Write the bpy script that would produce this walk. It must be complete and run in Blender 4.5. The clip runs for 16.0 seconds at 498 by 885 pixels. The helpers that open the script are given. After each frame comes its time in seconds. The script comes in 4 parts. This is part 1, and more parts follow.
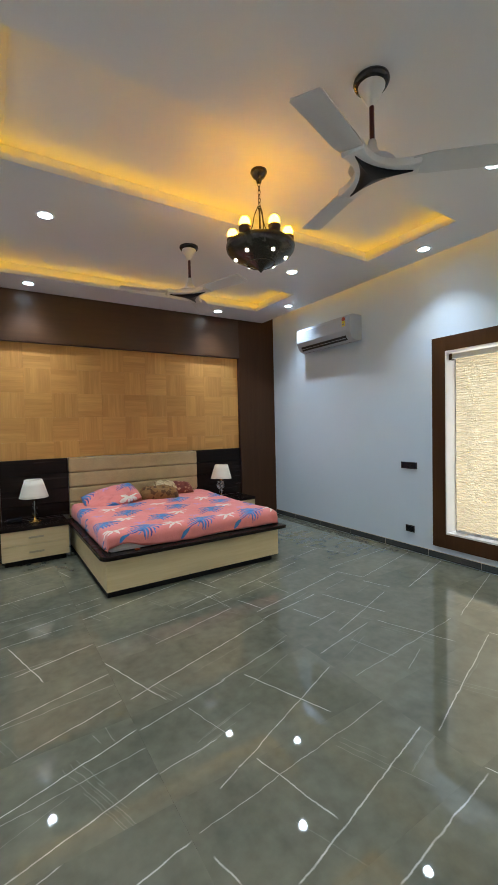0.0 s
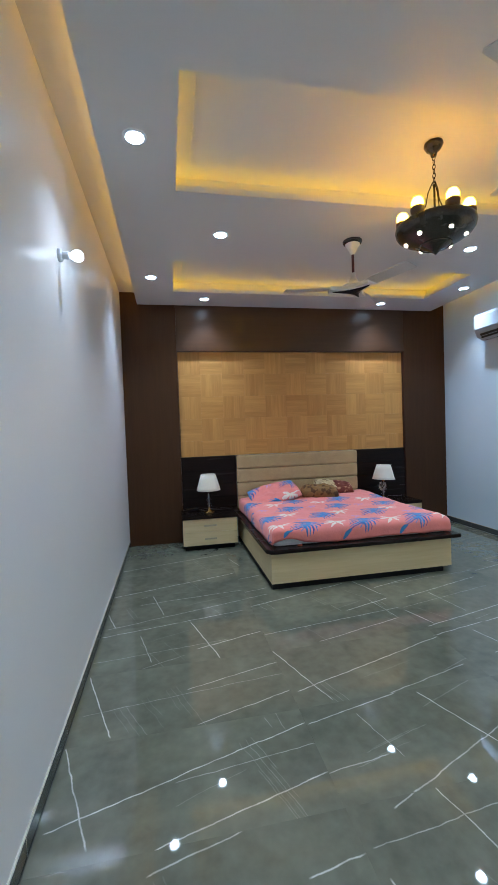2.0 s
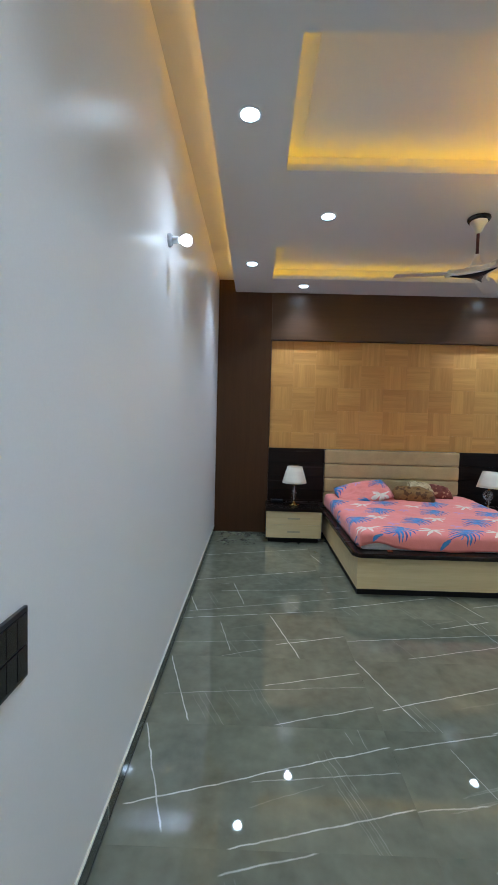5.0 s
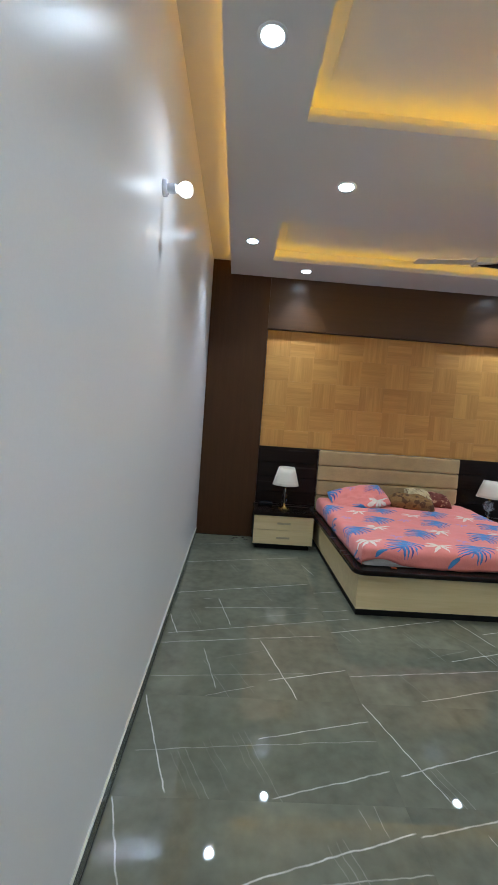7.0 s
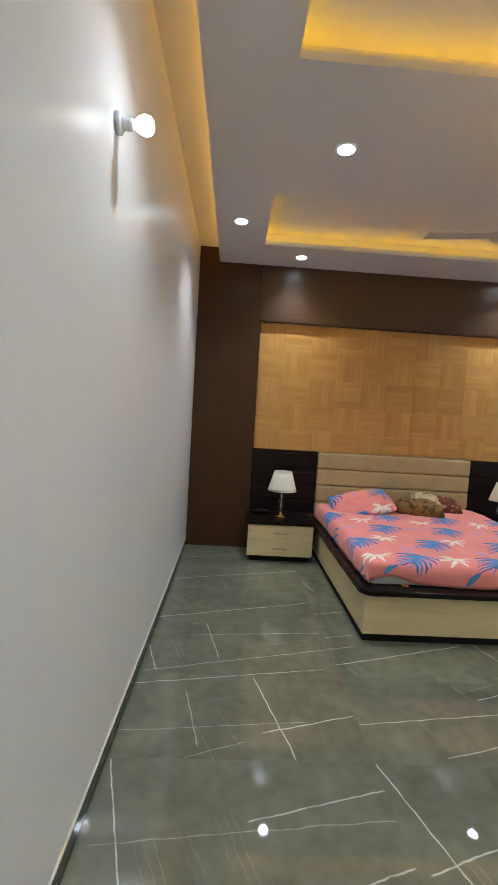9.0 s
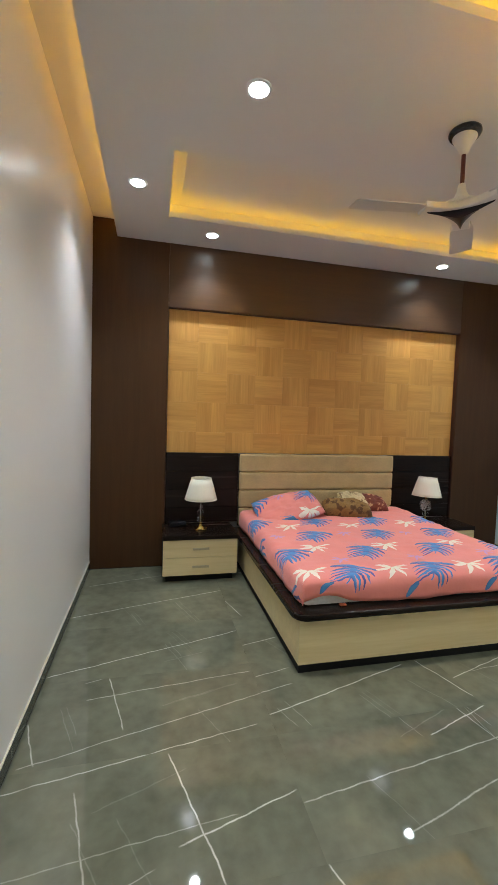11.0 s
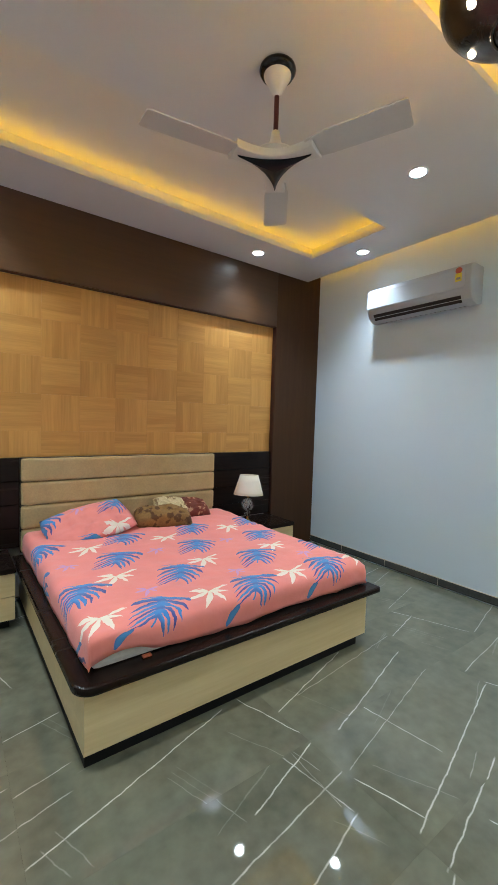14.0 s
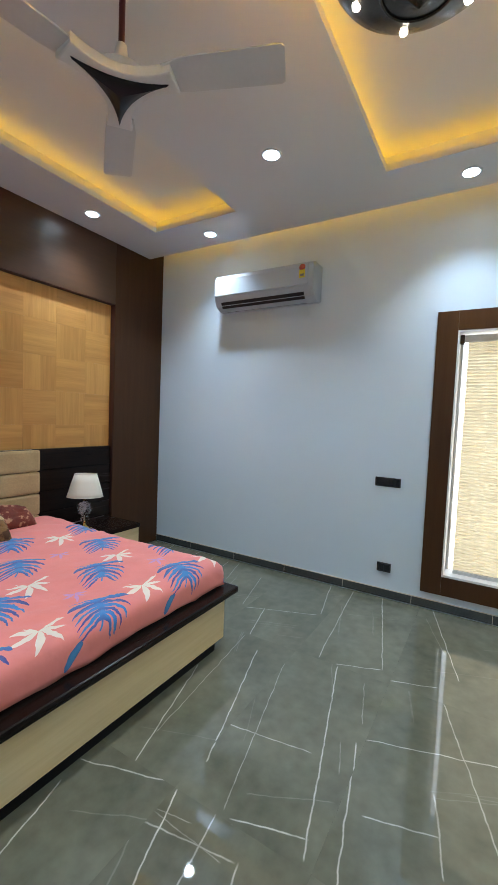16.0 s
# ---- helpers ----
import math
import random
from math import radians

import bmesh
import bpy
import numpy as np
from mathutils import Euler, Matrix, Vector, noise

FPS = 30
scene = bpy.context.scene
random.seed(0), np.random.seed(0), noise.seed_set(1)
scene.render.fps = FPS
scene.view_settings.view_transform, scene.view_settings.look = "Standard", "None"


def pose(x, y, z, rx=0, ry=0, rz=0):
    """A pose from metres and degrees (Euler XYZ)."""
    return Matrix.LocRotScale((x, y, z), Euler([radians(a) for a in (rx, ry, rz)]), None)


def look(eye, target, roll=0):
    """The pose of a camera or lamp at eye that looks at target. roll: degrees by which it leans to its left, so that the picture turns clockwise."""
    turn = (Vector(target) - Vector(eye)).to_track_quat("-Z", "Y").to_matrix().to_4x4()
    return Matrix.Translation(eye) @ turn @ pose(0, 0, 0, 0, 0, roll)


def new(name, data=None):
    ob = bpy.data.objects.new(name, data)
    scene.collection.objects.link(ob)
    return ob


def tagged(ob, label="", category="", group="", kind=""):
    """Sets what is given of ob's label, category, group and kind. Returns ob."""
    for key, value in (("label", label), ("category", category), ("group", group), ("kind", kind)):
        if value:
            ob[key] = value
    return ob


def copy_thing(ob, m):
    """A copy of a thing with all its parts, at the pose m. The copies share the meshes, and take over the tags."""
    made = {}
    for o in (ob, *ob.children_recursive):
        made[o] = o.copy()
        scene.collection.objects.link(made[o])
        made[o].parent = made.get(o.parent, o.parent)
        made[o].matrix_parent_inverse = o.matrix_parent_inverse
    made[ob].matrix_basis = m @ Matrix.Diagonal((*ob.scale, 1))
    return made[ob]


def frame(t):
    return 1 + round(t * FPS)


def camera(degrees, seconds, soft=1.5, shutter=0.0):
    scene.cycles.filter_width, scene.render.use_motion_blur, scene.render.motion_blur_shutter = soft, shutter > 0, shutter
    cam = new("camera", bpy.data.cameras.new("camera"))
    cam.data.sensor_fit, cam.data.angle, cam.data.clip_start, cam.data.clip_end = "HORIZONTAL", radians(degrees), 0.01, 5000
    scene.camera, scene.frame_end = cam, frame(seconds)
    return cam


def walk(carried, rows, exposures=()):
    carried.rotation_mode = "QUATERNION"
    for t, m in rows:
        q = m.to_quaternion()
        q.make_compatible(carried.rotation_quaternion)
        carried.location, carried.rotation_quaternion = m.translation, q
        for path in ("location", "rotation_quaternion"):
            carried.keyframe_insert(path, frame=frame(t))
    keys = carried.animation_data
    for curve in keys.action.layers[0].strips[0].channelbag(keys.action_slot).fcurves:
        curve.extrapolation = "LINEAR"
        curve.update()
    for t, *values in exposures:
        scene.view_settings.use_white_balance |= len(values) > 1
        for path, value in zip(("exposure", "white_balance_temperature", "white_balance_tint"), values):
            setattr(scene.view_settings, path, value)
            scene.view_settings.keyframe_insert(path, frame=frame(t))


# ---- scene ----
cam = camera(62.6, 16.0)
PATH = [
    (0, (0.013, -0.074, 1.531), (1.084, 1.613, 1.451), -1.4),
    (0.5, (0.005, -0.068, 1.550), (0.908, 1.715, 1.470), -1.6),
    (1, (-0.017, -0.057, 1.537), (0.704, 1.807, 1.463), -1.8),
    (1.5, (-0.031, -0.046, 1.525), (0.517, 1.877, 1.459), -2.0),
    (2, (-0.045, -0.035, 1.532), (0.335, 1.927, 1.469), -2.0),
    (2.5, (-0.062, -0.019, 1.518), (0.140, 1.970, 1.465), -2.0),
    (3, (-0.088, -0.001, 1.528), (-0.034, 1.997, 1.478), -2.0),
    (3.2, (-0.094, 0.006, 1.530), (-0.081, 2.003, 1.477), -1.9),
    (5.5, (-0.107, 0.158, 1.539), (-0.106, 2.154, 1.421), 2.3),
    (6, (-0.132, 0.279, 1.540), (-0.096, 2.275, 1.417), 3.3),
    (6.5, (-0.179, 0.414, 1.538), (-0.111, 2.409, 1.420), 4.2),
    (7, (-0.217, 0.520, 1.554), (-0.145, 2.514, 1.419), 4.2),
    (7.5, (-0.237, 0.602, 1.554), (-0.182, 2.596, 1.405), 4.1),
    (8, (-0.219, 0.696, 1.541), (-0.182, 2.690, 1.396), 3.8),
    (10.5, (-0.047, 1.314, 1.544), (0.282, 3.284, 1.438), 2.3),
    (11, (-0.037, 1.434, 1.547), (0.423, 3.377, 1.432), 1.9),
    (11.5, (-0.009, 1.539, 1.540), (0.582, 3.446, 1.422), 1.6),
    (12, (0.047, 1.637, 1.519), (0.744, 3.508, 1.410), 1.6),
    (12.5, (0.152, 1.758, 1.521), (0.958, 3.586, 1.422), 1.7),
    (13, (0.246, 1.854, 1.538), (1.163, 3.628, 1.441), 1.7),
    (13.5, (0.332, 1.913, 1.534), (1.384, 3.612, 1.440), 1.8),
    (14, (0.385, 1.945, 1.538), (1.576, 3.548, 1.430), 1.8),
    (14.5, (0.442, 2.006, 1.527), (1.790, 3.479, 1.410), 1.8),
    (15, (0.472, 2.094, 1.545), (1.953, 3.432, 1.410), 1.8),
    (15.5, (0.500, 2.177, 1.552), (2.112, 3.353, 1.415), 2.0),
    (16, (0.541, 2.239, 1.537), (2.256, 3.260, 1.413), 2.3),
]
EXPOSURE = [(0, 0.90, 6500, 10), (1, 0.92, 5900, 9), (2.5, 0.92, 5650, 7), (3.2, 0.90, 5700, 6), (6, 0.88, 5950, 7), (8, 0.88, 6500, 9),
            (10.5, 1.11, 7250, 8), (12, 1.17, 6950, 6), (13, 1.20, 6850, 6), (14, 1.20, 6700, 5), (15, 1.13, 6400, 7), (16, 1.06, 6300, 8)]
walk(cam, [(t, look(eye, target, roll)) for t, eye, target, roll in PATH], EXPOSURE)

# ---- plan, in metres ----
XL, XR = -0.625, 4.208        # faces of the side walls
YB, YW = 5.680, 5.800         # face of the brown surround, face of the wall behind it
Y0 = -0.850                   # face of the wall behind the walk
ZC, ZL, ZU = 3.260, 3.305, 3.420   # underside and top of the lowered board, upper ceiling
EL, ER = -0.400, 3.985        # long edges of the lowered board
COVES = [(0.068, 3.507, 4.225, 5.135), (0.070, 3.505, 1.990, 2.992), (0.070, 3.505, -0.155, 0.755)]
PX0, PX1, PZ0, PZ1 = 0.098, 3.514, 1.175, 2.642    # niche with the veneer squares
WY0, WY1, WZ0, WZ1 = 0.950, 2.530, 0.295, 2.285    # clear opening of the window

# ---- world, sun and light levels ----
SUN_EL, SUN_AZ = radians(48), radians(-35)
world = bpy.data.worlds.new("world")
scene.world = world
world.use_nodes = True
wn = world.node_tree.nodes
sky = wn.new("ShaderNodeTexSky")
sky.sky_type, sky.sun_disc = "NISHITA", False
sky.sun_elevation, sky.sun_rotation = SUN_EL, SUN_AZ
world.node_tree.links.new(sky.outputs[0], wn["Background"].inputs[0])
wn["Background"].inputs[1].default_value = 0.12

sun_data = bpy.data.lights.new("sun", "SUN")
sun_data.energy, sun_data.angle, sun_data.color = 2.5, radians(0.5), (1.0, 0.95, 0.88)
sun = new("sun", sun_data)
sun.matrix_world = look((-4, -3, 12), (0, 0, 8))

window_light = bpy.data.lights.new("window_daylight", "AREA")
window_light.shape, window_light.size, window_light.size_y = "RECTANGLE", WY1 - WY0 + 0.3, WZ1 - WZ0 + 0.3
window_light.energy, window_light.color = 15.0, (1.0, 0.95, 0.88)
window_lamp = new("window_daylight", window_light)
window_lamp.matrix_world = look((XR + 0.75, (WY0 + WY1) / 2, (WZ0 + WZ1) / 2), (XR - 2, (WY0 + WY1) / 2, (WZ0 + WZ1) / 2))

DOWNLIGHT, COVE_GLOW, CANDLE, SPOT, WALL_BULB = 16.0, 2.8, 34.0, 30.0, 3.4
BEAM = 46.0


# ---- materials ----
def mat(name, base, rough=0.5, metal=0.0, vary=0.12, scale=6.0, fine=60.0, bump=0.05, spread=0.12, coat=0.0, stretch=(1, 1, 1), spec=0.5):
    """A painted or worn surface: two scales of noise in colour, gloss and relief."""
    m = bpy.data.materials.new(name)
    m.use_nodes = True
    n, l = m.node_tree.nodes, m.node_tree.links
    b = n["Principled BSDF"]
    tc = n.new("ShaderNodeTexCoord")
    mp = n.new("ShaderNodeMapping")
    mp.inputs["Scale"].default_value = stretch
    l.new(tc.outputs["Object"], mp.inputs["Vector"])
    big, small = n.new("ShaderNodeTexNoise"), n.new("ShaderNodeTexNoise")
    big.inputs["Scale"].default_value, small.inputs["Scale"].default_value = scale, fine
    big.inputs["Detail"].default_value, small.inputs["Detail"].default_value = 4, 5
    l.new(mp.outputs[0], big.inputs["Vector"])
    l.new(mp.outputs[0], small.inputs["Vector"])
    add = n.new("ShaderNodeMath")
    add.operation = "MULTIPLY_ADD"
    add.inputs[1].default_value = 0.5
    half = n.new("ShaderNodeMath")
    half.operation = "MULTIPLY"
    half.inputs[1].default_value = 0.5
    l.new(big.outputs["Fac"], half.inputs[0])
    l.new(small.outputs["Fac"], add.inputs[0])
    l.new(half.outputs[0], add.inputs[2])
    ramp = n.new("ShaderNodeValToRGB")
    ramp.color_ramp.elements[0].position, ramp.color_ramp.elements[1].position = 0.3, 0.7
    ramp.color_ramp.elements[0].color = (*[c * (1 - vary) for c in base], 1)
    ramp.color_ramp.elements[1].color = (*[min(1, c * (1 + vary)) for c in base], 1)
    l.new(add.outputs[0], ramp.inputs[0])
    l.new(ramp.outputs[0], b.inputs["Base Color"])
    rr = n.new("ShaderNodeMapRange")
    rr.inputs["To Min"].default_value, rr.inputs["To Max"].default_value = max(0.02, rough - spread / 2), min(1, rough + spread / 2)
    l.new(big.outputs["Fac"], rr.inputs["Value"])
    l.new(rr.outputs[0], b.inputs["Roughness"])
    b.inputs["Metallic"].default_value = metal
    b.inputs["Coat Weight"].default_value = coat
    b.inputs["Specular IOR Level"].default_value = spec
    if bump:
        bp = n.new("ShaderNodeBump")
        bp.inputs["Strength"].default_value, bp.inputs["Distance"].default_value = bump, 0.004
        l.new(add.outputs[0], bp.inputs["Height"])
        l.new(bp.outputs[0], b.inputs["Normal"])
    return m


def glow(name, colour, strength):
    m = bpy.data.materials.new(name)
    m.use_nodes = True
    b = m.node_tree.nodes["Principled BSDF"]
    b.inputs["Base Color"].default_value = (0.8, 0.8, 0.8, 1)
    b.inputs["Emission Color"].default_value = (*colour, 1)
    b.inputs["Emission Strength"].default_value = strength
    return m


def glass(name, tint=(1, 1, 1), rough=0.02):
    m = bpy.data.materials.new(name)
    m.use_nodes = True
    b = m.node_tree.nodes["Principled BSDF"]
    b.inputs["Base Color"].default_value = (*tint, 1)
    b.inputs["Roughness"].default_value = rough
    b.inputs["Transmission Weight"].default_value = 1.0
    b.inputs["IOR"].default_value = 1.45
    return m


def wood(name, dark, light, rough, scale=1.0, axis="X", random_tone=0.0, strips=0.0, coat=0.0, bump=0.04, spec=0.5):
    """Straight veneer: grain stretched along one axis of the object, optional strips of unlike tone."""
    m = bpy.data.materials.new(name)
    m.use_nodes = True
    n, l = m.node_tree.nodes, m.node_tree.links
    b = n["Principled BSDF"]
    tc, mp, info = n.new("ShaderNodeTexCoord"), n.new("ShaderNodeMapping"), n.new("ShaderNodeObjectInfo")
    s = {"X": (1.2, 22, 22), "Z": (22, 22, 1.2), "Y": (22, 1.2, 22)}[axis]
    mp.inputs["Scale"].default_value = [v * scale for v in s]
    l.new(tc.outputs["Object"], mp.inputs["Vector"])
    shift = n.new("ShaderNodeVectorMath")
    shift.operation = "ADD"
    mul = n.new("ShaderNodeVectorMath")
    mul.operation = "SCALE"
    mul.inputs[0].default_value = (31, 17, 23)
    l.new(info.outputs["Random"], mul.inputs["Scale"])
    l.new(mp.outputs[0], shift.inputs[0])
    l.new(mul.outputs[0], shift.inputs[1])
    grain, pores = n.new("ShaderNodeTexNoise"), n.new("ShaderNodeTexNoise")
    grain.inputs["Scale"].default_value, pores.inputs["Scale"].default_value = 1.0, 5.0
    grain.inputs["Detail"].default_value, pores.inputs["Detail"].default_value = 5, 4
    grain.inputs["Distortion"].default_value = 0.6
    l.new(shift.outputs[0], grain.inputs["Vector"])
    l.new(shift.outputs[0], pores.inputs["Vector"])
    mix = n.new("ShaderNodeMix")
    mix.inputs["Factor"].default_value = 0.35
    l.new(grain.outputs["Fac"], mix.inputs["A"])
    l.new(pores.outputs["Fac"], mix.inputs["B"])
    value = mix.outputs["Result"]
    if strips or random_tone:
        tone = n.new("ShaderNodeMath")
        tone.operation = "MULTIPLY_ADD"
        tone.inputs[1].default_value, tone.inputs[2].default_value = random_tone, -random_tone / 2
        l.new(info.outputs["Random"], tone.inputs[0])
        plus = n.new("ShaderNodeMath")
        l.new(value, plus.inputs[0])
        l.new(tone.outputs[0], plus.inputs[1])
        value = plus.outputs[0]
    if strips:
        sep = n.new("ShaderNodeSeparateXYZ")
        l.new(tc.outputs["Object"], sep.inputs[0])
        idx = n.new("ShaderNodeMath")
        idx.operation = "MULTIPLY_ADD"
        idx.inputs[1].default_value, idx.inputs[2].default_value = 1 / 0.0773, 40.0
        l.new(sep.outputs["Z"], idx.inputs[0])
        fl = n.new("ShaderNodeMath")
        fl.operation = "FLOOR"
        l.new(idx.outputs[0], fl.inputs[0])
        seed = n.new("ShaderNodeMath")
        seed.operation = "MULTIPLY_ADD"
        seed.inputs[1].default_value = 97.0
        l.new(info.outputs["Random"], seed.inputs[0])
        l.new(fl.outputs[0], seed.inputs[2])
        wnz = n.new("ShaderNodeTexWhiteNoise")
        wnz.noise_dimensions = "1D"
        l.new(seed.outputs[0], wnz.inputs["W"])
        st = n.new("ShaderNodeMath")
        st.operation = "MULTIPLY_ADD"
        st.inputs[1].default_value = strips
        l.new(wnz.outputs["Value"], st.inputs[0])
        l.new(value, st.inputs[2])
        off = n.new("ShaderNodeMath")
        off.inputs[1].default_value = -strips / 2
        l.new(st.outputs[0], off.inputs[0])
        value = off.outputs[0]
    ramp = n.new("ShaderNodeValToRGB")
    ramp.color_ramp.elements[0].position, ramp.color_ramp.elements[1].position = 0.28, 0.72
    ramp.color_ramp.elements[0].color, ramp.color_ramp.elements[1].color = (*dark, 1), (*light, 1)
    l.new(value, ramp.inputs[0])
    l.new(ramp.outputs[0], b.inputs["Base Color"])
    rr = n.new("ShaderNodeMapRange")
    rr.inputs["To Min"].default_value, rr.inputs["To Max"].default_value = rough - 0.05, rough + 0.08
    l.new(grain.outputs["Fac"], rr.inputs["Value"])
    l.new(rr.outputs[0], b.inputs["Roughness"])
    b.inputs["Coat Weight"].default_value, b.inputs["Coat Roughness"].default_value = coat, 0.12
    b.inputs["Specular IOR Level"].default_value = spec
    bp = n.new("ShaderNodeBump")
    bp.inputs["Strength"].default_value, bp.inputs["Distance"].default_value = bump, 0.002
    l.new(mix.outputs["Result"], bp.inputs["Height"])
    l.new(bp.outputs[0], b.inputs["Normal"])
    return m


def vein_group():
    """One vein: a wavering line from a point along a direction, fading at its two ends."""
    g = bpy.data.node_groups.new("vein", "ShaderNodeTree")
    for nm, kind in (("P", "NodeSocketVector"), ("Start", "NodeSocketVector"), ("Along", "NodeSocketVector"), ("Across", "NodeSocketVector"),
                     ("Length", "NodeSocketFloat"), ("Width", "NodeSocketFloat"), ("Strength", "NodeSocketFloat")):
        g.interface.new_socket(nm, in_out="INPUT", socket_type=kind)
    g.interface.new_socket("Mask", in_out="OUTPUT", socket_type="NodeSocketFloat")
    n, l = g.nodes, g.links
    i, o = n.new("NodeGroupInput"), n.new("NodeGroupOutput")
    sub = n.new("ShaderNodeVectorMath")
    sub.operation = "SUBTRACT"
    l.new(i.outputs["P"], sub.inputs[0])
    l.new(i.outputs["Start"], sub.inputs[1])
    da, dc = n.new("ShaderNodeVectorMath"), n.new("ShaderNodeVectorMath")
    da.operation = dc.operation = "DOT_PRODUCT"
    for d, nm in ((da, "Along"), (dc, "Across")):
        l.new(sub.outputs[0], d.inputs[0])
        l.new(i.outputs[nm], d.inputs[1])
    ab = n.new("ShaderNodeMath")
    ab.operation = "ABSOLUTE"
    l.new(dc.outputs["Value"], ab.inputs[0])
    edge = n.new("ShaderNodeMapRange")
    edge.interpolation_type = "SMOOTHSTEP"
    edge.inputs["To Min"].default_value, edge.inputs["To Max"].default_value = 1, 0
    l.new(ab.outputs[0], edge.inputs["Value"])
    l.new(i.outputs["Width"], edge.inputs["From Max"])
    a = n.new("ShaderNodeMapRange")
    a.inputs["From Min"].default_value, a.inputs["From Max"].default_value = -0.004, 0.012
    l.new(da.outputs["Value"], a.inputs["Value"])
    rest = n.new("ShaderNodeMath")
    rest.operation = "SUBTRACT"
    l.new(i.outputs["Length"], rest.inputs[0])
    l.new(da.outputs["Value"], rest.inputs[1])
    z = n.new("ShaderNodeMapRange")
    z.inputs["From Min"].default_value, z.inputs["From Max"].default_value = -0.004, 0.02
    l.new(rest.outputs[0], z.inputs["Value"])
    value = edge.outputs[0]
    for other in (a.outputs[0], z.outputs[0], i.outputs["Strength"]):
        mu = n.new("ShaderNodeMath")
        mu.operation = "MULTIPLY"
        l.new(value, mu.inputs[0])
        l.new(other, mu.inputs[1])
        value = mu.outputs[0]
    l.new(value, o.inputs["Mask"])
    return g


VEIN = vein_group()


def marble(name, veins, seed):
    """Polished grey porcelain with thin pale veins; veins: (x0, y0, x1, y1, strength) in the tile's own metres."""
    m = bpy.data.materials.new(name)
    m.use_nodes = True
    n, l = m.node_tree.nodes, m.node_tree.links
    b = n["Principled BSDF"]
    tc, info = n.new("ShaderNodeTexCoord"), n.new("ShaderNodeObjectInfo")
    off = n.new("ShaderNodeVectorMath")
    off.operation = "ADD"
    off.inputs[1].default_value = (seed * 3.7, seed * 1.9, 0)
    l.new(tc.outputs["Object"], off.inputs[0])
    cloud, fine, warp = n.new("ShaderNodeTexNoise"), n.new("ShaderNodeTexNoise"), n.new("ShaderNodeTexNoise")
    for t, s, d in ((cloud, 2.2, 5), (fine, 14.0, 6), (warp, 9.0, 3)):
        t.inputs["Scale"].default_value, t.inputs["Detail"].default_value = s, d
        l.new(off.outputs[0], t.inputs["Vector"])
    cloud.inputs["Distortion"].default_value = 0.8
    centre = n.new("ShaderNodeVectorMath")
    centre.operation = "SUBTRACT"
    centre.inputs[1].default_value = (0.5, 0.5, 0.5)
    l.new(warp.outputs["Color"], centre.inputs[0])
    sc = n.new("ShaderNodeVectorMath")
    sc.operation = "SCALE"
    sc.inputs["Scale"].default_value = 0.022
    l.new(centre.outputs[0], sc.inputs[0])
    bent = n.new("ShaderNodeVectorMath")
    l.new(tc.outputs["Object"], bent.inputs[0])
    l.new(sc.outputs[0], bent.inputs[1])
    ramp = n.new("ShaderNodeValToRGB")
    ramp.color_ramp.elements[0].position, ramp.color_ramp.elements[1].position = 0.25, 0.75
    ramp.color_ramp.elements[0].color, ramp.color_ramp.elements[1].color = (*FLOOR_DARK, 1), (*FLOOR_LIGHT, 1)
    mixn = n.new("ShaderNodeMix")
    mixn.inputs["Factor"].default_value = 0.4
    l.new(cloud.outputs["Fac"], mixn.inputs["A"])
    l.new(fine.outputs["Fac"], mixn.inputs["B"])
    l.new(mixn.outputs["Result"], ramp.inputs[0])
    total = None
    r = random.Random(seed + 40)
    faint = []
    for _ in range(3):
        x, y, a, n_ = r.uniform(0.1, 1.0), r.uniform(0.1, 0.5), r.choice((-1.1, -1.2, 0.25, 0.35)), r.randint(1, 3)
        for k in range(n_):
            d = r.uniform(0.2, 0.5)
            faint.append((x + 0.03 * k, y + 0.012 * k, x + 0.03 * k + d * math.cos(a), y + 0.012 * k + d * math.sin(a), r.uniform(0.07, 0.18)))
    veins = list(veins) + faint
    for x0, y0, x1, y1, strength in veins:
        d = Vector((x1 - x0, y1 - y0, 0))
        g = n.new("ShaderNodeGroup")
        g.node_tree = VEIN
        l.new(bent.outputs[0], g.inputs["P"])
        g.inputs["Start"].default_value = (x0, y0, 0)
        g.inputs["Along"].default_value = d.normalized()
        g.inputs["Across"].default_value = Vector((-d.y, d.x, 0)).normalized()
        g.inputs["Length"].default_value = d.length
        g.inputs["Width"].default_value = 0.0055 if strength > 0.5 else 0.0042
        g.inputs["Strength"].default_value = strength
        if total is None:
            total = g.outputs[0]
        else:
            mx = n.new("ShaderNodeMath")
            mx.operation = "MAXIMUM"
            l.new(total, mx.inputs[0])
            l.new(g.outputs[0], mx.inputs[1])
            total = mx.outputs[0]
    uneven = n.new("ShaderNodeMapRange")
    uneven.inputs["From Min"].default_value, uneven.inputs["From Max"].default_value = 0.3, 0.6
    uneven.inputs["To Min"].default_value = 0.45
    l.new(fine.outputs["Fac"], uneven.inputs["Value"])
    amount = n.new("ShaderNodeMath")
    amount.operation = "MULTIPLY"
    l.new(total, amount.inputs[0])
    l.new(uneven.outputs[0], amount.inputs[1])
    pale = n.new("ShaderNodeMix")
    pale.data_type = "RGBA"
    pale.inputs["B"].default_value = (0.64, 0.62, 0.56, 1)
    l.new(amount.outputs[0], pale.inputs["Factor"])
    l.new(ramp.outputs[0], pale.inputs["A"])
    l.new(pale.outputs["Result"], b.inputs["Base Color"])
    rr = n.new("ShaderNodeMapRange")
    rr.inputs["To Min"].default_value, rr.inputs["To Max"].default_value = 0.012, 0.035
    l.new(cloud.outputs["Fac"], rr.inputs["Value"])
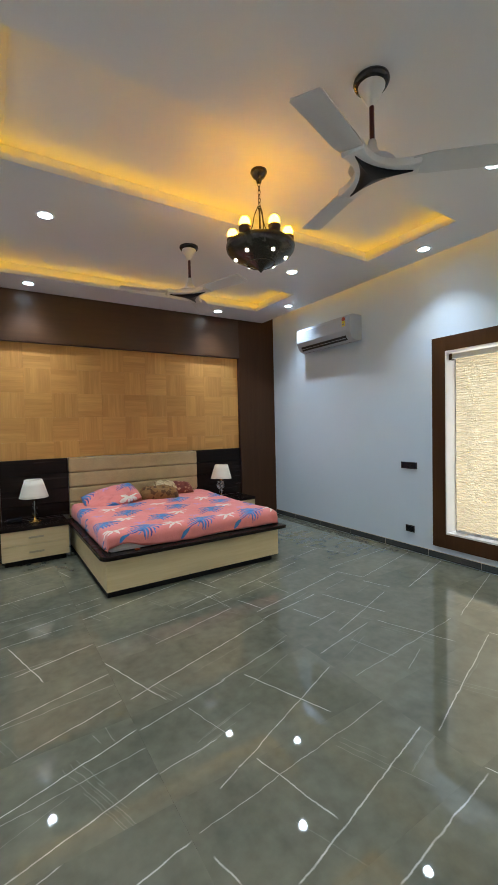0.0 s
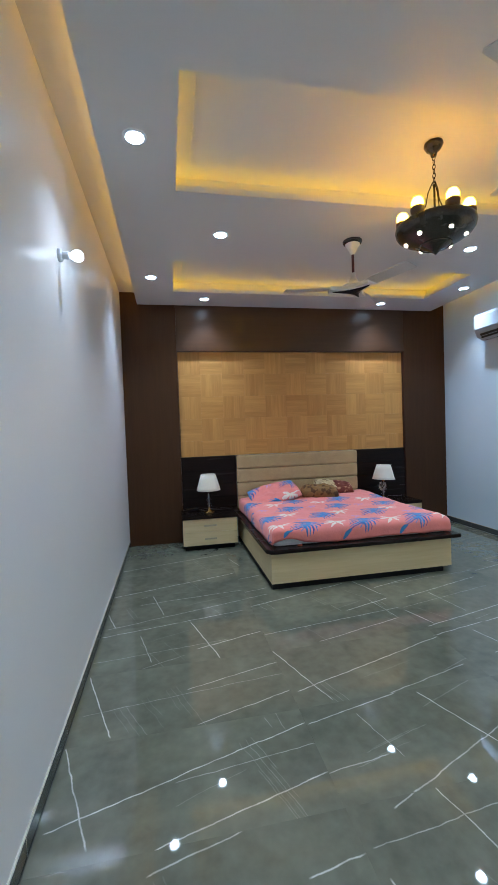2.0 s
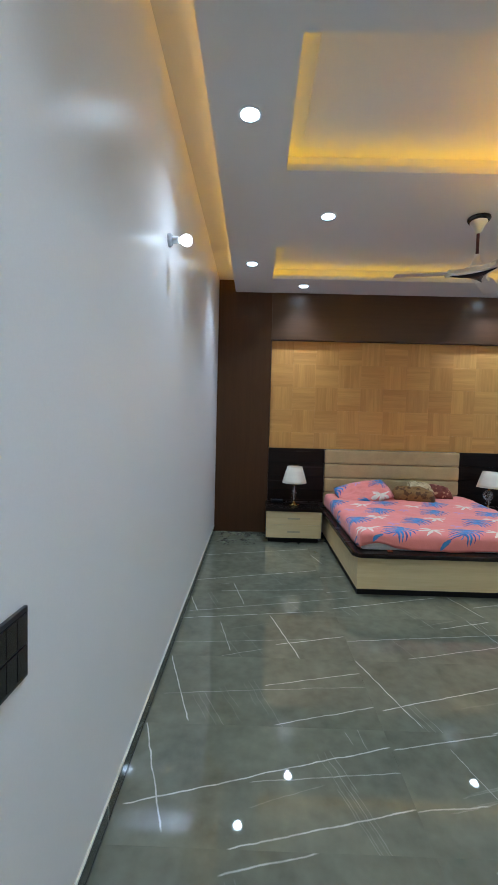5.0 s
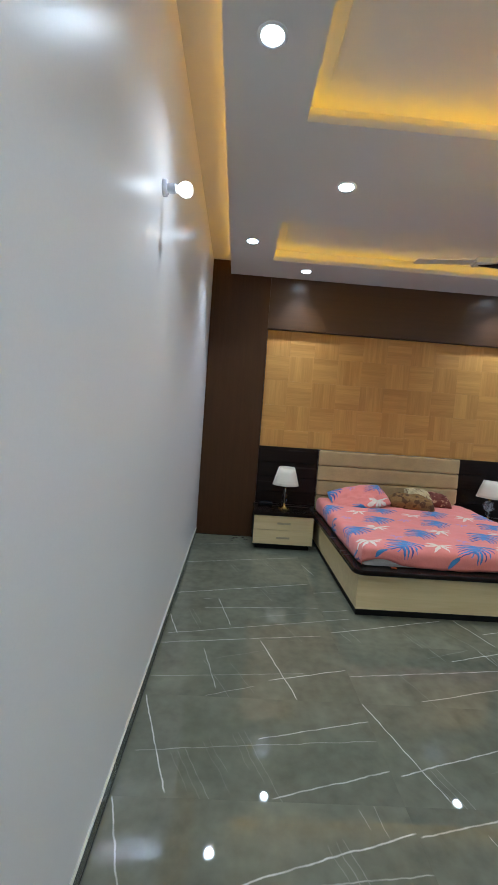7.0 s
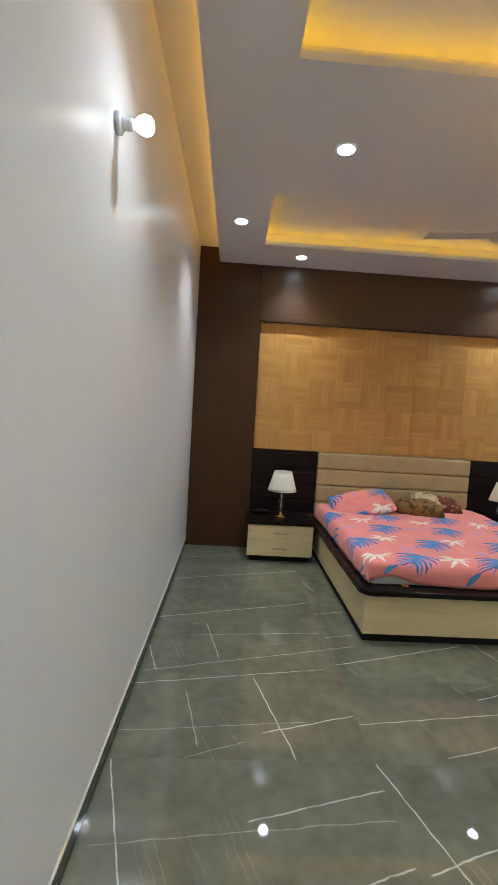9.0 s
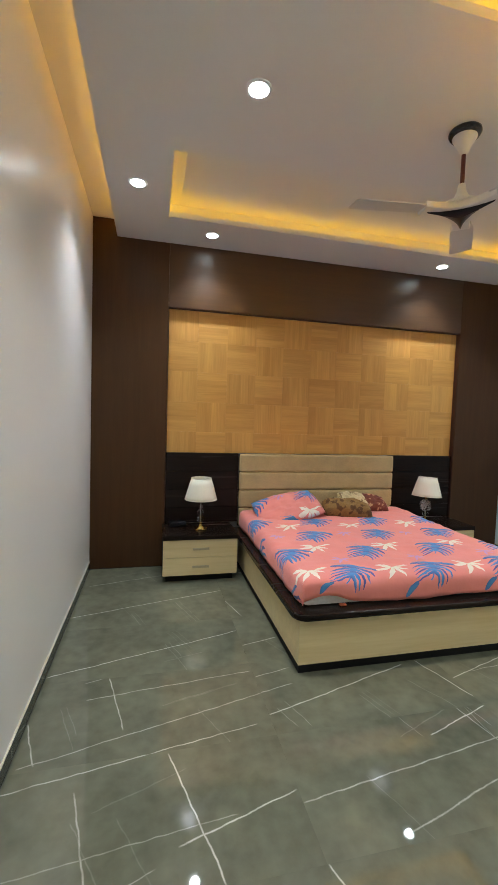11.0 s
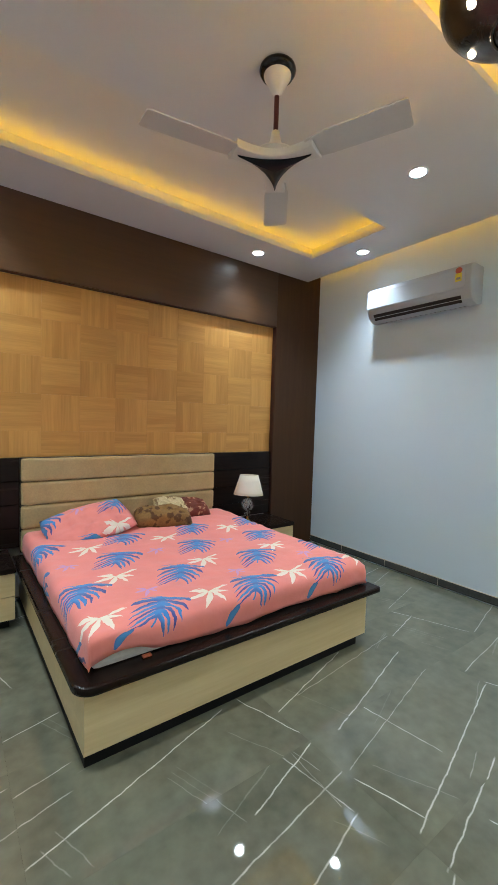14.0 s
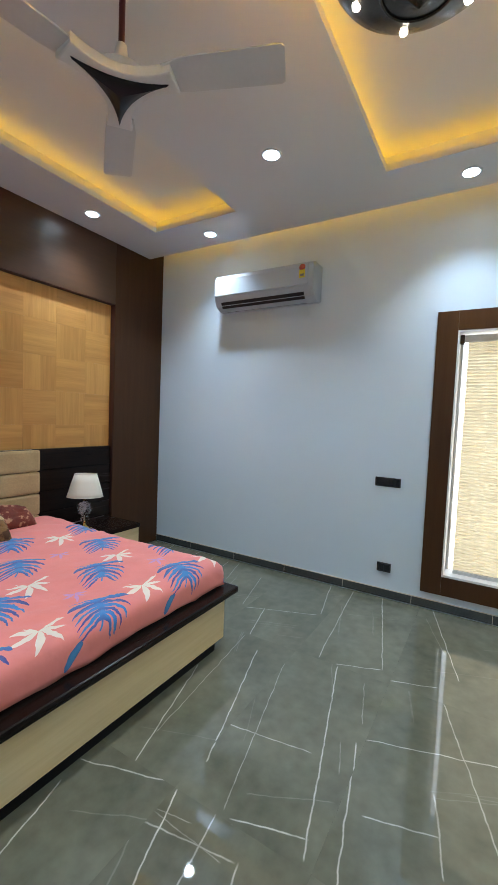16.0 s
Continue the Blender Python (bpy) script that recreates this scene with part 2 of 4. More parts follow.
    l.new(rr.outputs[0], b.inputs["Roughness"])
    b.inputs["Specular IOR Level"].default_value = 0.95
    return m


def floral(name, ground):
    """Printed cotton: rows of blue palm fans, white lilies and faint lilac sprigs on a coral ground, in the cloth's own UV metres."""
    m = bpy.data.materials.new(name)
    m.use_nodes = True
    n, l = m.node_tree.nodes, m.node_tree.links
    b = n["Principled BSDF"]

    def math(op, a, c=None, d=None):
        x = n.new("ShaderNodeMath")
        x.operation = op
        for k, v in enumerate((a, c, d)):
            if v is not None:
                if isinstance(v, (int, float)):
                    x.inputs[k].default_value = v
                else:
                    l.new(v, x.inputs[k])
        return x.outputs[0]

    uv = n.new("ShaderNodeTexCoord").outputs["UV"]
    colour = ground
    base = n.new("ShaderNodeTexNoise")
    base.inputs["Scale"].default_value = 7
    l.new(uv, base.inputs["Vector"])
    tint = n.new("ShaderNodeMix")
    tint.data_type = "RGBA"
    tint.inputs["A"].default_value = (*[c * 0.92 for c in colour], 1)
    tint.inputs["B"].default_value = (*[min(1, c * 1.08) for c in colour], 1)
    l.new(base.outputs["Fac"], tint.inputs["Factor"])
    out = tint.outputs["Result"]
    xy = n.new("ShaderNodeSeparateXYZ")
    l.new(uv, xy.inputs[0])
    rough_edge = n.new("ShaderNodeTexNoise")
    rough_edge.inputs["Scale"].default_value = 24
    l.new(uv, rough_edge.inputs["Vector"])
    wobble = math("MULTIPLY_ADD", rough_edge.outputs["Fac"], 0.03, -0.015)

    def axes(x0, y0, dx, dy):
        """Along and across one motif of a printed row that repeats every 0.615 m."""
        px = math("ADD", math("WRAP", math("SUBTRACT", xy.outputs["X"], x0), PITCH / 2, -PITCH / 2), wobble)
        py = math("ADD", math("SUBTRACT", xy.outputs["Y"], y0), wobble)
        along = math("ADD", math("MULTIPLY", px, dx), math("MULTIPLY", py, dy))
        across = math("SUBTRACT", math("MULTIPLY", py, dx), math("MULTIPLY", px, dy))
        return along, across

    def lay(mask, inner, tip, mix_by, weight):
        two, put = n.new("ShaderNodeMix"), n.new("ShaderNodeMix")
        two.data_type = put.data_type = "RGBA"
        two.inputs["A"].default_value, two.inputs["B"].default_value = (*inner, 1), (*tip, 1)
        l.new(mix_by, two.inputs["Factor"])
        l.new(math("MULTIPLY", mask, weight), put.inputs["Factor"])
        l.new(out, put.inputs["A"])
        l.new(two.outputs["Result"], put.inputs["B"])
        return put.outputs["Result"]

    PITCH = 0.615
    # lilac sprigs and white lilies: pointed petals round a centre
    petals = [(1.305, 4.110, 7, 0.105, (0.46, 0.30, 0.78), (0.62, 0.36, 0.66), 0.7), (1.015, 4.720, 7, 0.105, (0.46, 0.30, 0.78), (0.62, 0.36, 0.66), 0.7),
              (0.975, 3.905, 8, 0.185, (0.86, 0.80, 0.66), (0.92, 0.78, 0.68), 0.95), (1.220, 4.395, 8, 0.180, (0.86, 0.80, 0.66), (0.92, 0.78, 0.68), 0.95),
              (1.215, 5.010, 8, 0.175, (0.86, 0.80, 0.66), (0.92, 0.78, 0.68), 0.95)]
    for x0, y0, lobes, reach, inner, tip, weight in petals:
        a, c = axes(x0, y0, -0.34, -0.94)
        r = math("SQRT", math("ADD", math("MULTIPLY", a, a), math("MULTIPLY", c, c)))
        ang = math("ARCTAN2", c, a)
        step = 6.28319 / lobes
        off = math("WRAP", math("MULTIPLY_ADD", r, 1.5, ang), step / 2, -step / 2)
        span = math("MULTIPLY_ADD", math("COSINE", math("MULTIPLY_ADD", ang, 2.0, 0.6)), 0.2, 0.80)
        near = math("DIVIDE", r, math("MULTIPLY", span, reach))
        wide = math("MULTIPLY", math("SINE", math("MULTIPLY", math("MINIMUM", near, 1.0), 3.14159)), reach * 0.098)
        petal = math("LESS_THAN", math("ABSOLUTE", math("MULTIPLY", r, off)), wide)
        petal = math("MULTIPLY", petal, math("LESS_THAN", math("ABSOLUTE", ang), 2.25))
        out = lay(math("MULTIPLY", petal, math("LESS_THAN", near, 1.0)), inner, tip, near, weight)
    # blue palm fronds: leaflets that leave a stem at even steps and lean towards its tip
    for x0, y0 in ((1.320, 3.955), (1.020, 4.345), (1.385, 4.785), (0.960, 5.215)):
        a, c = axes(x0, y0, -0.36, -0.93)
        c = math("MULTIPLY_ADD", math("MULTIPLY", a, a), 0.8, c)
        side = math("ABSOLUTE", c)
        lean = math("MULTIPLY_ADD", math("MINIMUM", math("MAXIMUM", math("DIVIDE", a, 0.27), 0.0), 1.0), 1.25, 0.10)
        root = math("SUBTRACT", a, math("MULTIPLY", side, lean))
        reach = math("MULTIPLY_ADD", math("MAXIMUM", root, -0.02), -0.36, 0.152)
        out_along = math("DIVIDE", side, reach)
        stripe = math("COSINE", math("MULTIPLY_ADD", root, 6.2832 / 0.037, math("MULTIPLY", math("SIGN", c), 0.8)))
        leaf = math("GREATER_THAN", stripe, math("MULTIPLY_ADD", math("POWER", out_along, 1.9), 1.95, -1.04))
        inside = math("MULTIPLY", math("GREATER_THAN", root, -0.026), math("LESS_THAN", root, 0.20))
        stem = math("MULTIPLY", math("LESS_THAN", side, 0.0045), math("MULTIPLY", math("GREATER_THAN", a, -0.02), math("LESS_THAN", a, 0.26)))
        mask = math("MAXIMUM", math("MULTIPLY", leaf, inside), stem)
        shade = math("MULTIPLY_ADD", math("SINE", math("MULTIPLY", root, 71.0)), 0.45, math("MULTIPLY", out_along, 0.6))
        out = lay(mask, (0.010, 0.25, 0.60), (0.04, 0.05, 0.26), math("MINIMUM", math("MAXIMUM", shade, 0.0), 1.0), 0.95)
    # single leaves along the hem
    a, c = axes(1.645, 3.690, 0.70, 0.71)
    c = math("MULTIPLY_ADD", math("MULTIPLY", a, a), 2.5, c)
    oval = math("ADD", math("POWER", math("DIVIDE", math("ABSOLUTE", a), 0.068), 2.0), math("POWER", math("DIVIDE", math("ABSOLUTE", c), 0.020), 2.0))
    out = lay(math("LESS_THAN", oval, 1.0), (0.015, 0.27, 0.56), (0.03, 0.16, 0.45), oval, 0.95)
    l.new(out, b.inputs["Base Color"])
    b.inputs["Roughness"].default_value = 0.85
    b.inputs["Sheen Weight"].default_value = 0.15
    weave = n.new("ShaderNodeTexNoise")
    weave.inputs["Scale"].default_value = 420
    l.new(uv, weave.inputs["Vector"])
    soft = n.new("ShaderNodeTexNoise")
    soft.inputs["Scale"].default_value, soft.inputs["Detail"].default_value = 16, 3
    l.new(uv, soft.inputs["Vector"])
    h = math("MULTIPLY_ADD", weave.outputs["Fac"], 0.15, soft.outputs["Fac"])
    bp = n.new("ShaderNodeBump")
    bp.inputs["Strength"].default_value, bp.inputs["Distance"].default_value = 0.35, 0.012
    l.new(h, bp.inputs["Height"])
    l.new(bp.outputs[0], b.inputs["Normal"])
    return m


FLOOR_DARK, FLOOR_LIGHT = (0.088, 0.093, 0.067), (0.205, 0.200, 0.142)
M_WALL = mat("white_satin_paint", (0.82, 0.80, 0.78), 0.30, spec=0.25, vary=0.02, scale=1.5, fine=140, bump=0.0, spread=0.04)
# right wall: the same white paint, its cooler light mixed into the colour
M_WALL_COOL_LIT = mat("white_satin_paint_cool_lit", (0.65, 0.76, 0.84), 0.36, spec=0.20, vary=0.02, scale=1.5, fine=140, bump=0.03, spread=0.06)
M_CEIL = mat("ceiling_paint", (0.70, 0.70, 0.70), 0.55, vary=0.02, scale=1.2, fine=160, bump=0.03)
M_BROWN = wood("brown_laminate", (0.054, 0.022, 0.008), (0.076, 0.033, 0.012), 0.34, 1.0, "Z", bump=0.03, spec=0.25)
M_BROWN_H = wood("brown_laminate_across", (0.054, 0.022, 0.008), (0.076, 0.033, 0.012), 0.36, 1.0, "X", bump=0.02, spec=0.55)
M_EDGE = mat("dark_red_edge", (0.045, 0.012, 0.008), 0.45)
M_ESPRESSO = wood("espresso_laminate", (0.007, 0.004, 0.003), (0.020, 0.011, 0.008), 0.24, 1.0, "X", bump=0.03, spec=0.18)
M_SQUARE = wood("oak_veneer", (0.50, 0.240, 0.055), (0.68, 0.360, 0.100), 0.42, 1.0, "X", random_tone=0.13, strips=0.22)
M_CREAM = wood("cream_ash_laminate", (0.66, 0.51, 0.26), (0.80, 0.65, 0.37), 0.38, 0.7, "X", bump=0.03)
M_SUEDE = mat("beige_suede", (0.50, 0.38, 0.19), 0.95, vary=0.16, scale=7, fine=90, bump=0.25)
M_SHEET = floral("coral_floral_cotton", (0.86, 0.265, 0.225))
M_TICK = mat("white_ticking", (0.72, 0.70, 0.68), 0.9, bump=0.2)
M_PATCH = mat("orange_red_cloth", (0.55, 0.12, 0.05), 0.9, vary=0.4, scale=30, bump=0.2)
M_BLACK = mat("black_gloss", (0.010, 0.010, 0.012), 0.18, vary=0.2, bump=0.0)
M_PLATE = mat("black_switch_plate", (0.016, 0.017, 0.020), 0.28, vary=0.2, bump=0.0)
M_TOE = mat("black_plinth", (0.006, 0.005, 0.005), 0.6, spec=0.2)
M_WHITE = mat("white_plastic", (0.64, 0.66, 0.70), 0.28, vary=0.02, bump=0.0)
M_AC = mat("white_appliance_plastic", (0.47, 0.53, 0.60), 0.60, vary=0.02, bump=0.0, spec=0.12)
M_HANDLE = mat("brushed_champagne_handle", (0.50, 0.42, 0.28), 0.4, 0.5, bump=0.0)
M_FANW = mat("fan_white_enamel", (0.70, 0.69, 0.66), 0.35, vary=0.03, bump=0.0)
M_BLADE = mat("fan_grey_white_blade", (0.59, 0.58, 0.56), 0.45, vary=0.03, bump=0.0)
M_ROD = mat("dark_red_rod", (0.070, 0.010, 0.012), 0.3, bump=0.0)
M_IRON = mat("dark_bronze", (0.075, 0.064, 0.052), 0.26, 0.80, vary=0.3, scale=12, bump=0.08)
M_CUP = mat("brown_wood_cup", (0.055, 0.022, 0.010), 0.4)
M_GOLD = mat("polished_brass", (0.72, 0.50, 0.16), 0.22, 1.0, vary=0.1, bump=0.0)
M_SHADE = mat("white_pleated_shade", (0.80, 0.74, 0.61), 0.75, vary=0.03, scale=3, fine=70, bump=0.12, stretch=(1, 1, 0.2))
M_CRYSTAL = glass("crystal", (0.96, 0.97, 1.0), 0.02)
M_CHIMNEY = glass("pale_amber_glass", (1.0, 0.92, 0.72), 0.10)
M_PANE = glass("window_glass", (0.98, 1.0, 0.99), 0.0)
M_WRAP = glass("clear_film", (1, 1, 1), 0.12)
M_ALU = mat("grey_aluminium", (0.55, 0.55, 0.56), 0.4, 0.6, bump=0.0)
M_REVEAL = mat("white_reveal_paint", (0.78, 0.77, 0.76), 0.45, vary=0.03)
M_SKIRT = mat("dark_grey_skirting_tile", (0.055, 0.062, 0.060), 0.14, vary=0.25, scale=5, bump=0.0)
M_GROUT = mat("pale_bead", (0.55, 0.51, 0.42), 0.8)
M_BED_GROUT = mat("dark_grout", (0.10, 0.10, 0.085), 0.9)
M_YELLOW = mat("yellow_sticker", (0.80, 0.66, 0.05), 0.5, bump=0.0)
M_REDSTK = mat("red_sticker", (0.55, 0.10, 0.05), 0.5, bump=0.0)
M_BAR = mat("grey_print", (0.30, 0.30, 0.25), 0.6, bump=0.0)
M_DARKSLOT = mat("dark_slot", (0.012, 0.012, 0.014), 0.6, bump=0.0)
M_CAP = mat("fan_black_cap", (0.008, 0.007, 0.009), 0.38, vary=0.2, bump=0.0, spec=0.25)


def patched_fur(name, ground, patch, scale, edge):
    """Short pile with blotches of a second colour."""
    m = mat(name, ground, 0.95, vary=0.3, scale=14, fine=130, bump=0.6)
    n, l = m.node_tree.nodes, m.node_tree.links
    b = n["Principled BSDF"]
    was = b.inputs["Base Color"].links[0].from_socket
    tc, nz = n.new("ShaderNodeTexCoord"), n.new("ShaderNodeTexNoise")
    nz.inputs["Scale"].default_value, nz.inputs["Detail"].default_value = scale, 3
    l.new(tc.outputs["Object"], nz.inputs["Vector"])
    cut = n.new("ShaderNodeMapRange")
    cut.inputs["From Min"].default_value, cut.inputs["From Max"].default_value = edge, edge + 0.06
    l.new(nz.outputs["Fac"], cut.inputs["Value"])
    mx = n.new("ShaderNodeMix")
    mx.data_type = "RGBA"
    mx.inputs["B"].default_value = (*patch, 1)
    l.new(cut.outputs[0], mx.inputs["Factor"])
    l.new(was, mx.inputs["A"])
    l.new(mx.outputs["Result"], b.inputs["Base Color"])
    return m


M_FUR = patched_fur("brown_fur", (0.26, 0.140, 0.045), (0.11, 0.050, 0.018), 13, 0.52)
M_FURL = patched_fur("cream_spotted_fur", (0.60, 0.47, 0.27), (0.24, 0.15, 0.07), 12, 0.56)
M_FURR = patched_fur("maroon_fur", (0.16, 0.036, 0.022), (0.46, 0.24, 0.14), 16, 0.57)
M_OUT = mat("pale_outside_plaster", (0.70, 0.68, 0.62), 0.8)
G_DOWN = glow("downlight_glow", (0.70, 0.875, 1.0), DOWNLIGHT)
G_COVE = glow("cove_amber_glow", (1.0, 0.52, 0.008), COVE_GLOW)
G_SLOT = glow("slot_amber_glow", (1.0, 0.50, 0.05), COVE_GLOW * 1.4)
G_CANDLE = glow("candle_glow", (1.0, 0.47, 0.03), CANDLE)
G_SPOT = glow("spot_glow", (1.0, 0.86, 0.60), SPOT)
G_BULB = glow("wall_bulb_glow", (0.84, 0.93, 1.0), WALL_BULB)


def slat_cloth():
    """Cream pleated cloth that lets daylight through."""
    m = bpy.data.materials.new("cream_pleat")
    m.use_nodes = True
    n, l = m.node_tree.nodes, m.node_tree.links
    out = n["Material Output"]
    n.remove(n["Principled BSDF"])
    tc, nz = n.new("ShaderNodeTexCoord"), n.new("ShaderNodeTexNoise")
    nz.inputs["Scale"].default_value = 40
    l.new(tc.outputs["Object"], nz.inputs["Vector"])
    ramp = n.new("ShaderNodeValToRGB")
    ramp.color_ramp.elements[0].color, ramp.color_ramp.elements[1].color = (0.78, 0.69, 0.51, 1), (0.84, 0.75, 0.57, 1)
    l.new(nz.outputs["Fac"], ramp.inputs[0])
    a, b, mx = n.new("ShaderNodeBsdfDiffuse"), n.new("ShaderNodeBsdfTranslucent"), n.new("ShaderNodeMixShader")
    l.new(ramp.outputs[0], a.inputs["Color"])
    l.new(ramp.outputs[0], b.inputs["Color"])
    mx.inputs[0].default_value = 0.55
    l.new(a.outputs[0], mx.inputs[1])
    l.new(b.outputs[0], mx.inputs[2])
    l.new(mx.outputs[0], out.inputs["Surface"])
    return m


M_SLAT = slat_cloth()


# ---- mesh helpers ----
def finish(bm, bevel=0.0, smooth=False):
    if bevel:
        bmesh.ops.bevel(bm, geom=bm.edges[:], offset=bevel, segments=2, profile=0.6, affect="EDGES", clamp_overlap=True)
    for f in bm.faces:
        f.smooth = smooth
    return bm


def box(x0, x1, y0, y1, z0, z1, bevel=0.0, bm=None):
    own = bmesh.new()
    v = bmesh.ops.create_cube(own, size=1.0)["verts"]
    for p in v:
        p.co = ((x0 + x1) / 2 + p.co.x * (x1 - x0), (y0 + y1) / 2 + p.co.y * (y1 - y0), (z0 + z1) / 2 + p.co.z * (z1 - z0))
    finish(own, bevel)
    return join(bm, own)


def join(bm, own):
    if bm is None:
        return own
    data = bpy.data.meshes.new("join")
    own.to_mesh(data)
    own.free()
    bm.from_mesh(data)
    bpy.data.meshes.remove(data)
    return bm


def lathe(profile, seg=32, centre=(0, 0), smooth=True, bm=None):
    """Turn (radius, z) pairs round the z axis."""
    own = bmesh.new()
    rings = []
    for r, z in profile:
        if r < 1e-5:
            rings.append([own.verts.new((centre[0], centre[1], z))])
        else:
            rings.append([own.verts.new((centre[0] + r * math.cos(2 * math.pi * k / seg), centre[1] + r * math.sin(2 * math.pi * k / seg), z)) for k in range(seg)])
    for a, b in zip(rings, rings[1:]):
        for k in range(seg):
            q = [a[k % len(a)], a[(k + 1) % len(a)], b[(k + 1) % len(b)], b[k % len(b)]]
            u = []
            for w in q:
                if w not in u:
                    u.append(w)
            if len(u) > 2:
                own.faces.new(u)
    bmesh.ops.recalc_face_normals(own, faces=own.faces[:])
    for f in own.faces:
        f.smooth = smooth
    return join(bm, own)


def tube(points, radius, seg=8, bm=None):
    own = bmesh.new()
    rings = []
    pts = [Vector(p) for p in points]
    for k, p in enumerate(pts):
        d = (pts[min(k + 1, len(pts) - 1)] - pts[max(k - 1, 0)]).normalized()
        side = d.cross(Vector((0.3, 0.2, 0.93))).normalized()
        up = d.cross(side)
        rings.append([own.verts.new(p + radius * (side * math.cos(2 * math.pi * s / seg) + up * math.sin(2 * math.pi * s / seg))) for s in range(seg)])
    for a, b in zip(rings, rings[1:]):
        for s in range(seg):
            own.faces.new((a[s], a[(s + 1) % seg], b[(s + 1) % seg], b[s]))
    own.faces.new(rings[0])
    own.faces.new(rings[-1])
    bmesh.ops.recalc_face_normals(own, faces=own.faces[:])
    for f in own.faces:
        f.smooth = True
    return join(bm, own)


def prism(outline, z0, z1, bevel=0.0, bm=None):
    """A flat outline of (x, y), given a thickness."""
    own = bmesh.new()
    low = [own.verts.new((x, y, z0)) for x, y in outline]
    top = [own.verts.new((x, y, z1)) for x, y in outline]
    own.faces.new(low[::-1])
    own.faces.new(top)
    for k in range(len(outline)):
        j = (k + 1) % len(outline)
        own.faces.new((low[k], low[j], top[j], top[k]))
    bmesh.ops.recalc_face_normals(own, faces=own.faces[:])
    if bevel:
        rim = [e for e in own.edges if abs(e.verts[0].co.z - e.verts[1].co.z) < 1e-6]
        bmesh.ops.bevel(own, geom=rim, offset=bevel, segments=2, profile=0.6, affect="EDGES", clamp_overlap=True)
    return join(bm, own)


def obj(name, bm, material, matrix=None):
    data = bpy.data.meshes.new(name)
    bm.to_mesh(data)
    bm.free()
    data.materials.append(material)
    ob = new(name, data)
    if matrix is not None:
        ob.matrix_basis = matrix
    return ob


def part(name, bm, material, parent, label=""):
    ob = obj(name, bm, material)
    ob.parent = parent
    return tagged(ob, label)


def thing(name, label, category, group="", at=None):
    ob = new(name)
    ob.empty_display_size = 0.1
    if at is not None:
        ob.matrix_basis = at
    return tagged(ob, label, category, group)


def setting(name, bm, material, label, category):
    return tagged(obj(name, bm, material), label, category, kind="structure")


# ---- the room ----
floor = setting("floor", box(XL, XR, Y0, YW, -0.12, -0.010), M_BED_GROUT, "polished dark grey marble tile floor with white veins", "floor")
T = 0.22
setting("wall_left", box(XL - T, XL, Y0 - T, YW + T, -0.12, ZU + 0.08), M_WALL, "plain white satin painted side wall", "wall")
setting("wall_back", box(XL, XR, Y0 - T, Y0, -0.12, ZU + 0.08), M_WALL, "plain white painted end wall", "wall")
setting("wall_bed", box(XL, XR, YW, YW + T, -0.12, ZU + 0.08), M_WALL, "wall behind the brown bed surround", "wall")
bm = box(XR, XR + T, Y0 - T, WY0, -0.12, ZU + 0.08)
box(XR, XR + T, WY1, YW + T, -0.12, ZU + 0.08, bm=bm)
box(XR, XR + T, WY0, WY1, -0.12, WZ0, bm=bm)
box(XR, XR + T, WY0, WY1, WZ1, ZU + 0.08, bm=bm)
setting("wall_right", bm, M_WALL_COOL_LIT, "white satin painted wall with a tall window, cool light in its colour", "wall")

# lowered board with three openings, ledges for the hidden strips, upper ceiling
bm = box(XL, XR, Y0, YW, ZU, ZU + 0.08)
ys = [Y0] + [v for c in reversed(COVES) for v in c[2:]] + [YB]
for a, b in zip(ys[::2], ys[1::2]):
    box(EL, ER, a, b, ZC, ZL, bm=bm)
GAP = 0.11
for x0, x1, y0, y1 in COVES:
    box(EL, x0, y0, y1, ZC, ZL, bm=bm)
    box(x1, ER, y0, y1, ZC, ZL, bm=bm)
    for a in ((x0 - GAP - 0.02, x0 - GAP, y0 - GAP, y1 + GAP), (x1 + GAP, x1 + GAP + 0.02, y0 - GAP, y1 + GAP),
              (x0 - GAP - 0.02, x1 + GAP + 0.02, y0 - GAP - 0.02, y0 - GAP), (x0 - GAP - 0.02, x1 + GAP + 0.02, y1 + GAP, y1 + GAP + 0.02)):
        box(*a, ZL, ZU, bm=bm)
    # plaster bead a hand's width inside the opening
    for a in ((x0 + 0.10, x0 + 0.112, y0, y1 - 0.1),):
        box(*a, ZU - 0.010, ZU, bm=bm)
for x in (EL + 0.10, ER - 0.12):
    box(x, x + 0.02, Y0, YB, ZL, ZU, bm=bm)
setting("ceiling", bm, M_CEIL, "white plasterboard false ceiling with recessed coves", "ceiling")


def strip_light(x0, x1, y0, y1, label, light=G_COVE):
    led = thing("led_strip", label, "strip light", "cove strips")
    part("tape", box(x0, x1, y0, y1, ZL + 0.003, ZL + 0.012), light, led)
    return led


for x0, x1, y0, y1 in COVES:
    strip_light(x0 - 0.075, x0 - 0.060, y0 - 0.07, y1 + 0.07, "amber strip light hidden on the ceiling cove ledge")
    strip_light(x1 + 0.060, x1 + 0.075, y0 - 0.07, y1 + 0.07, "amber strip light hidden on the ceiling cove ledge")
    strip_light(x0 - 0.05, x1 + 0.05, y0 - 0.075, y0 - 0.060, "amber strip light hidden on the ceiling cove ledge")
    strip_light(x0 - 0.05, x1 + 0.05, y1 + 0.060, y1 + 0.075, "amber strip light hidden on the ceiling cove ledge")
strip_light(EL + 0.055, EL + 0.070, Y0 + 0.1, YB - 0.05, "amber strip light in the slot beside the wall", G_SLOT)
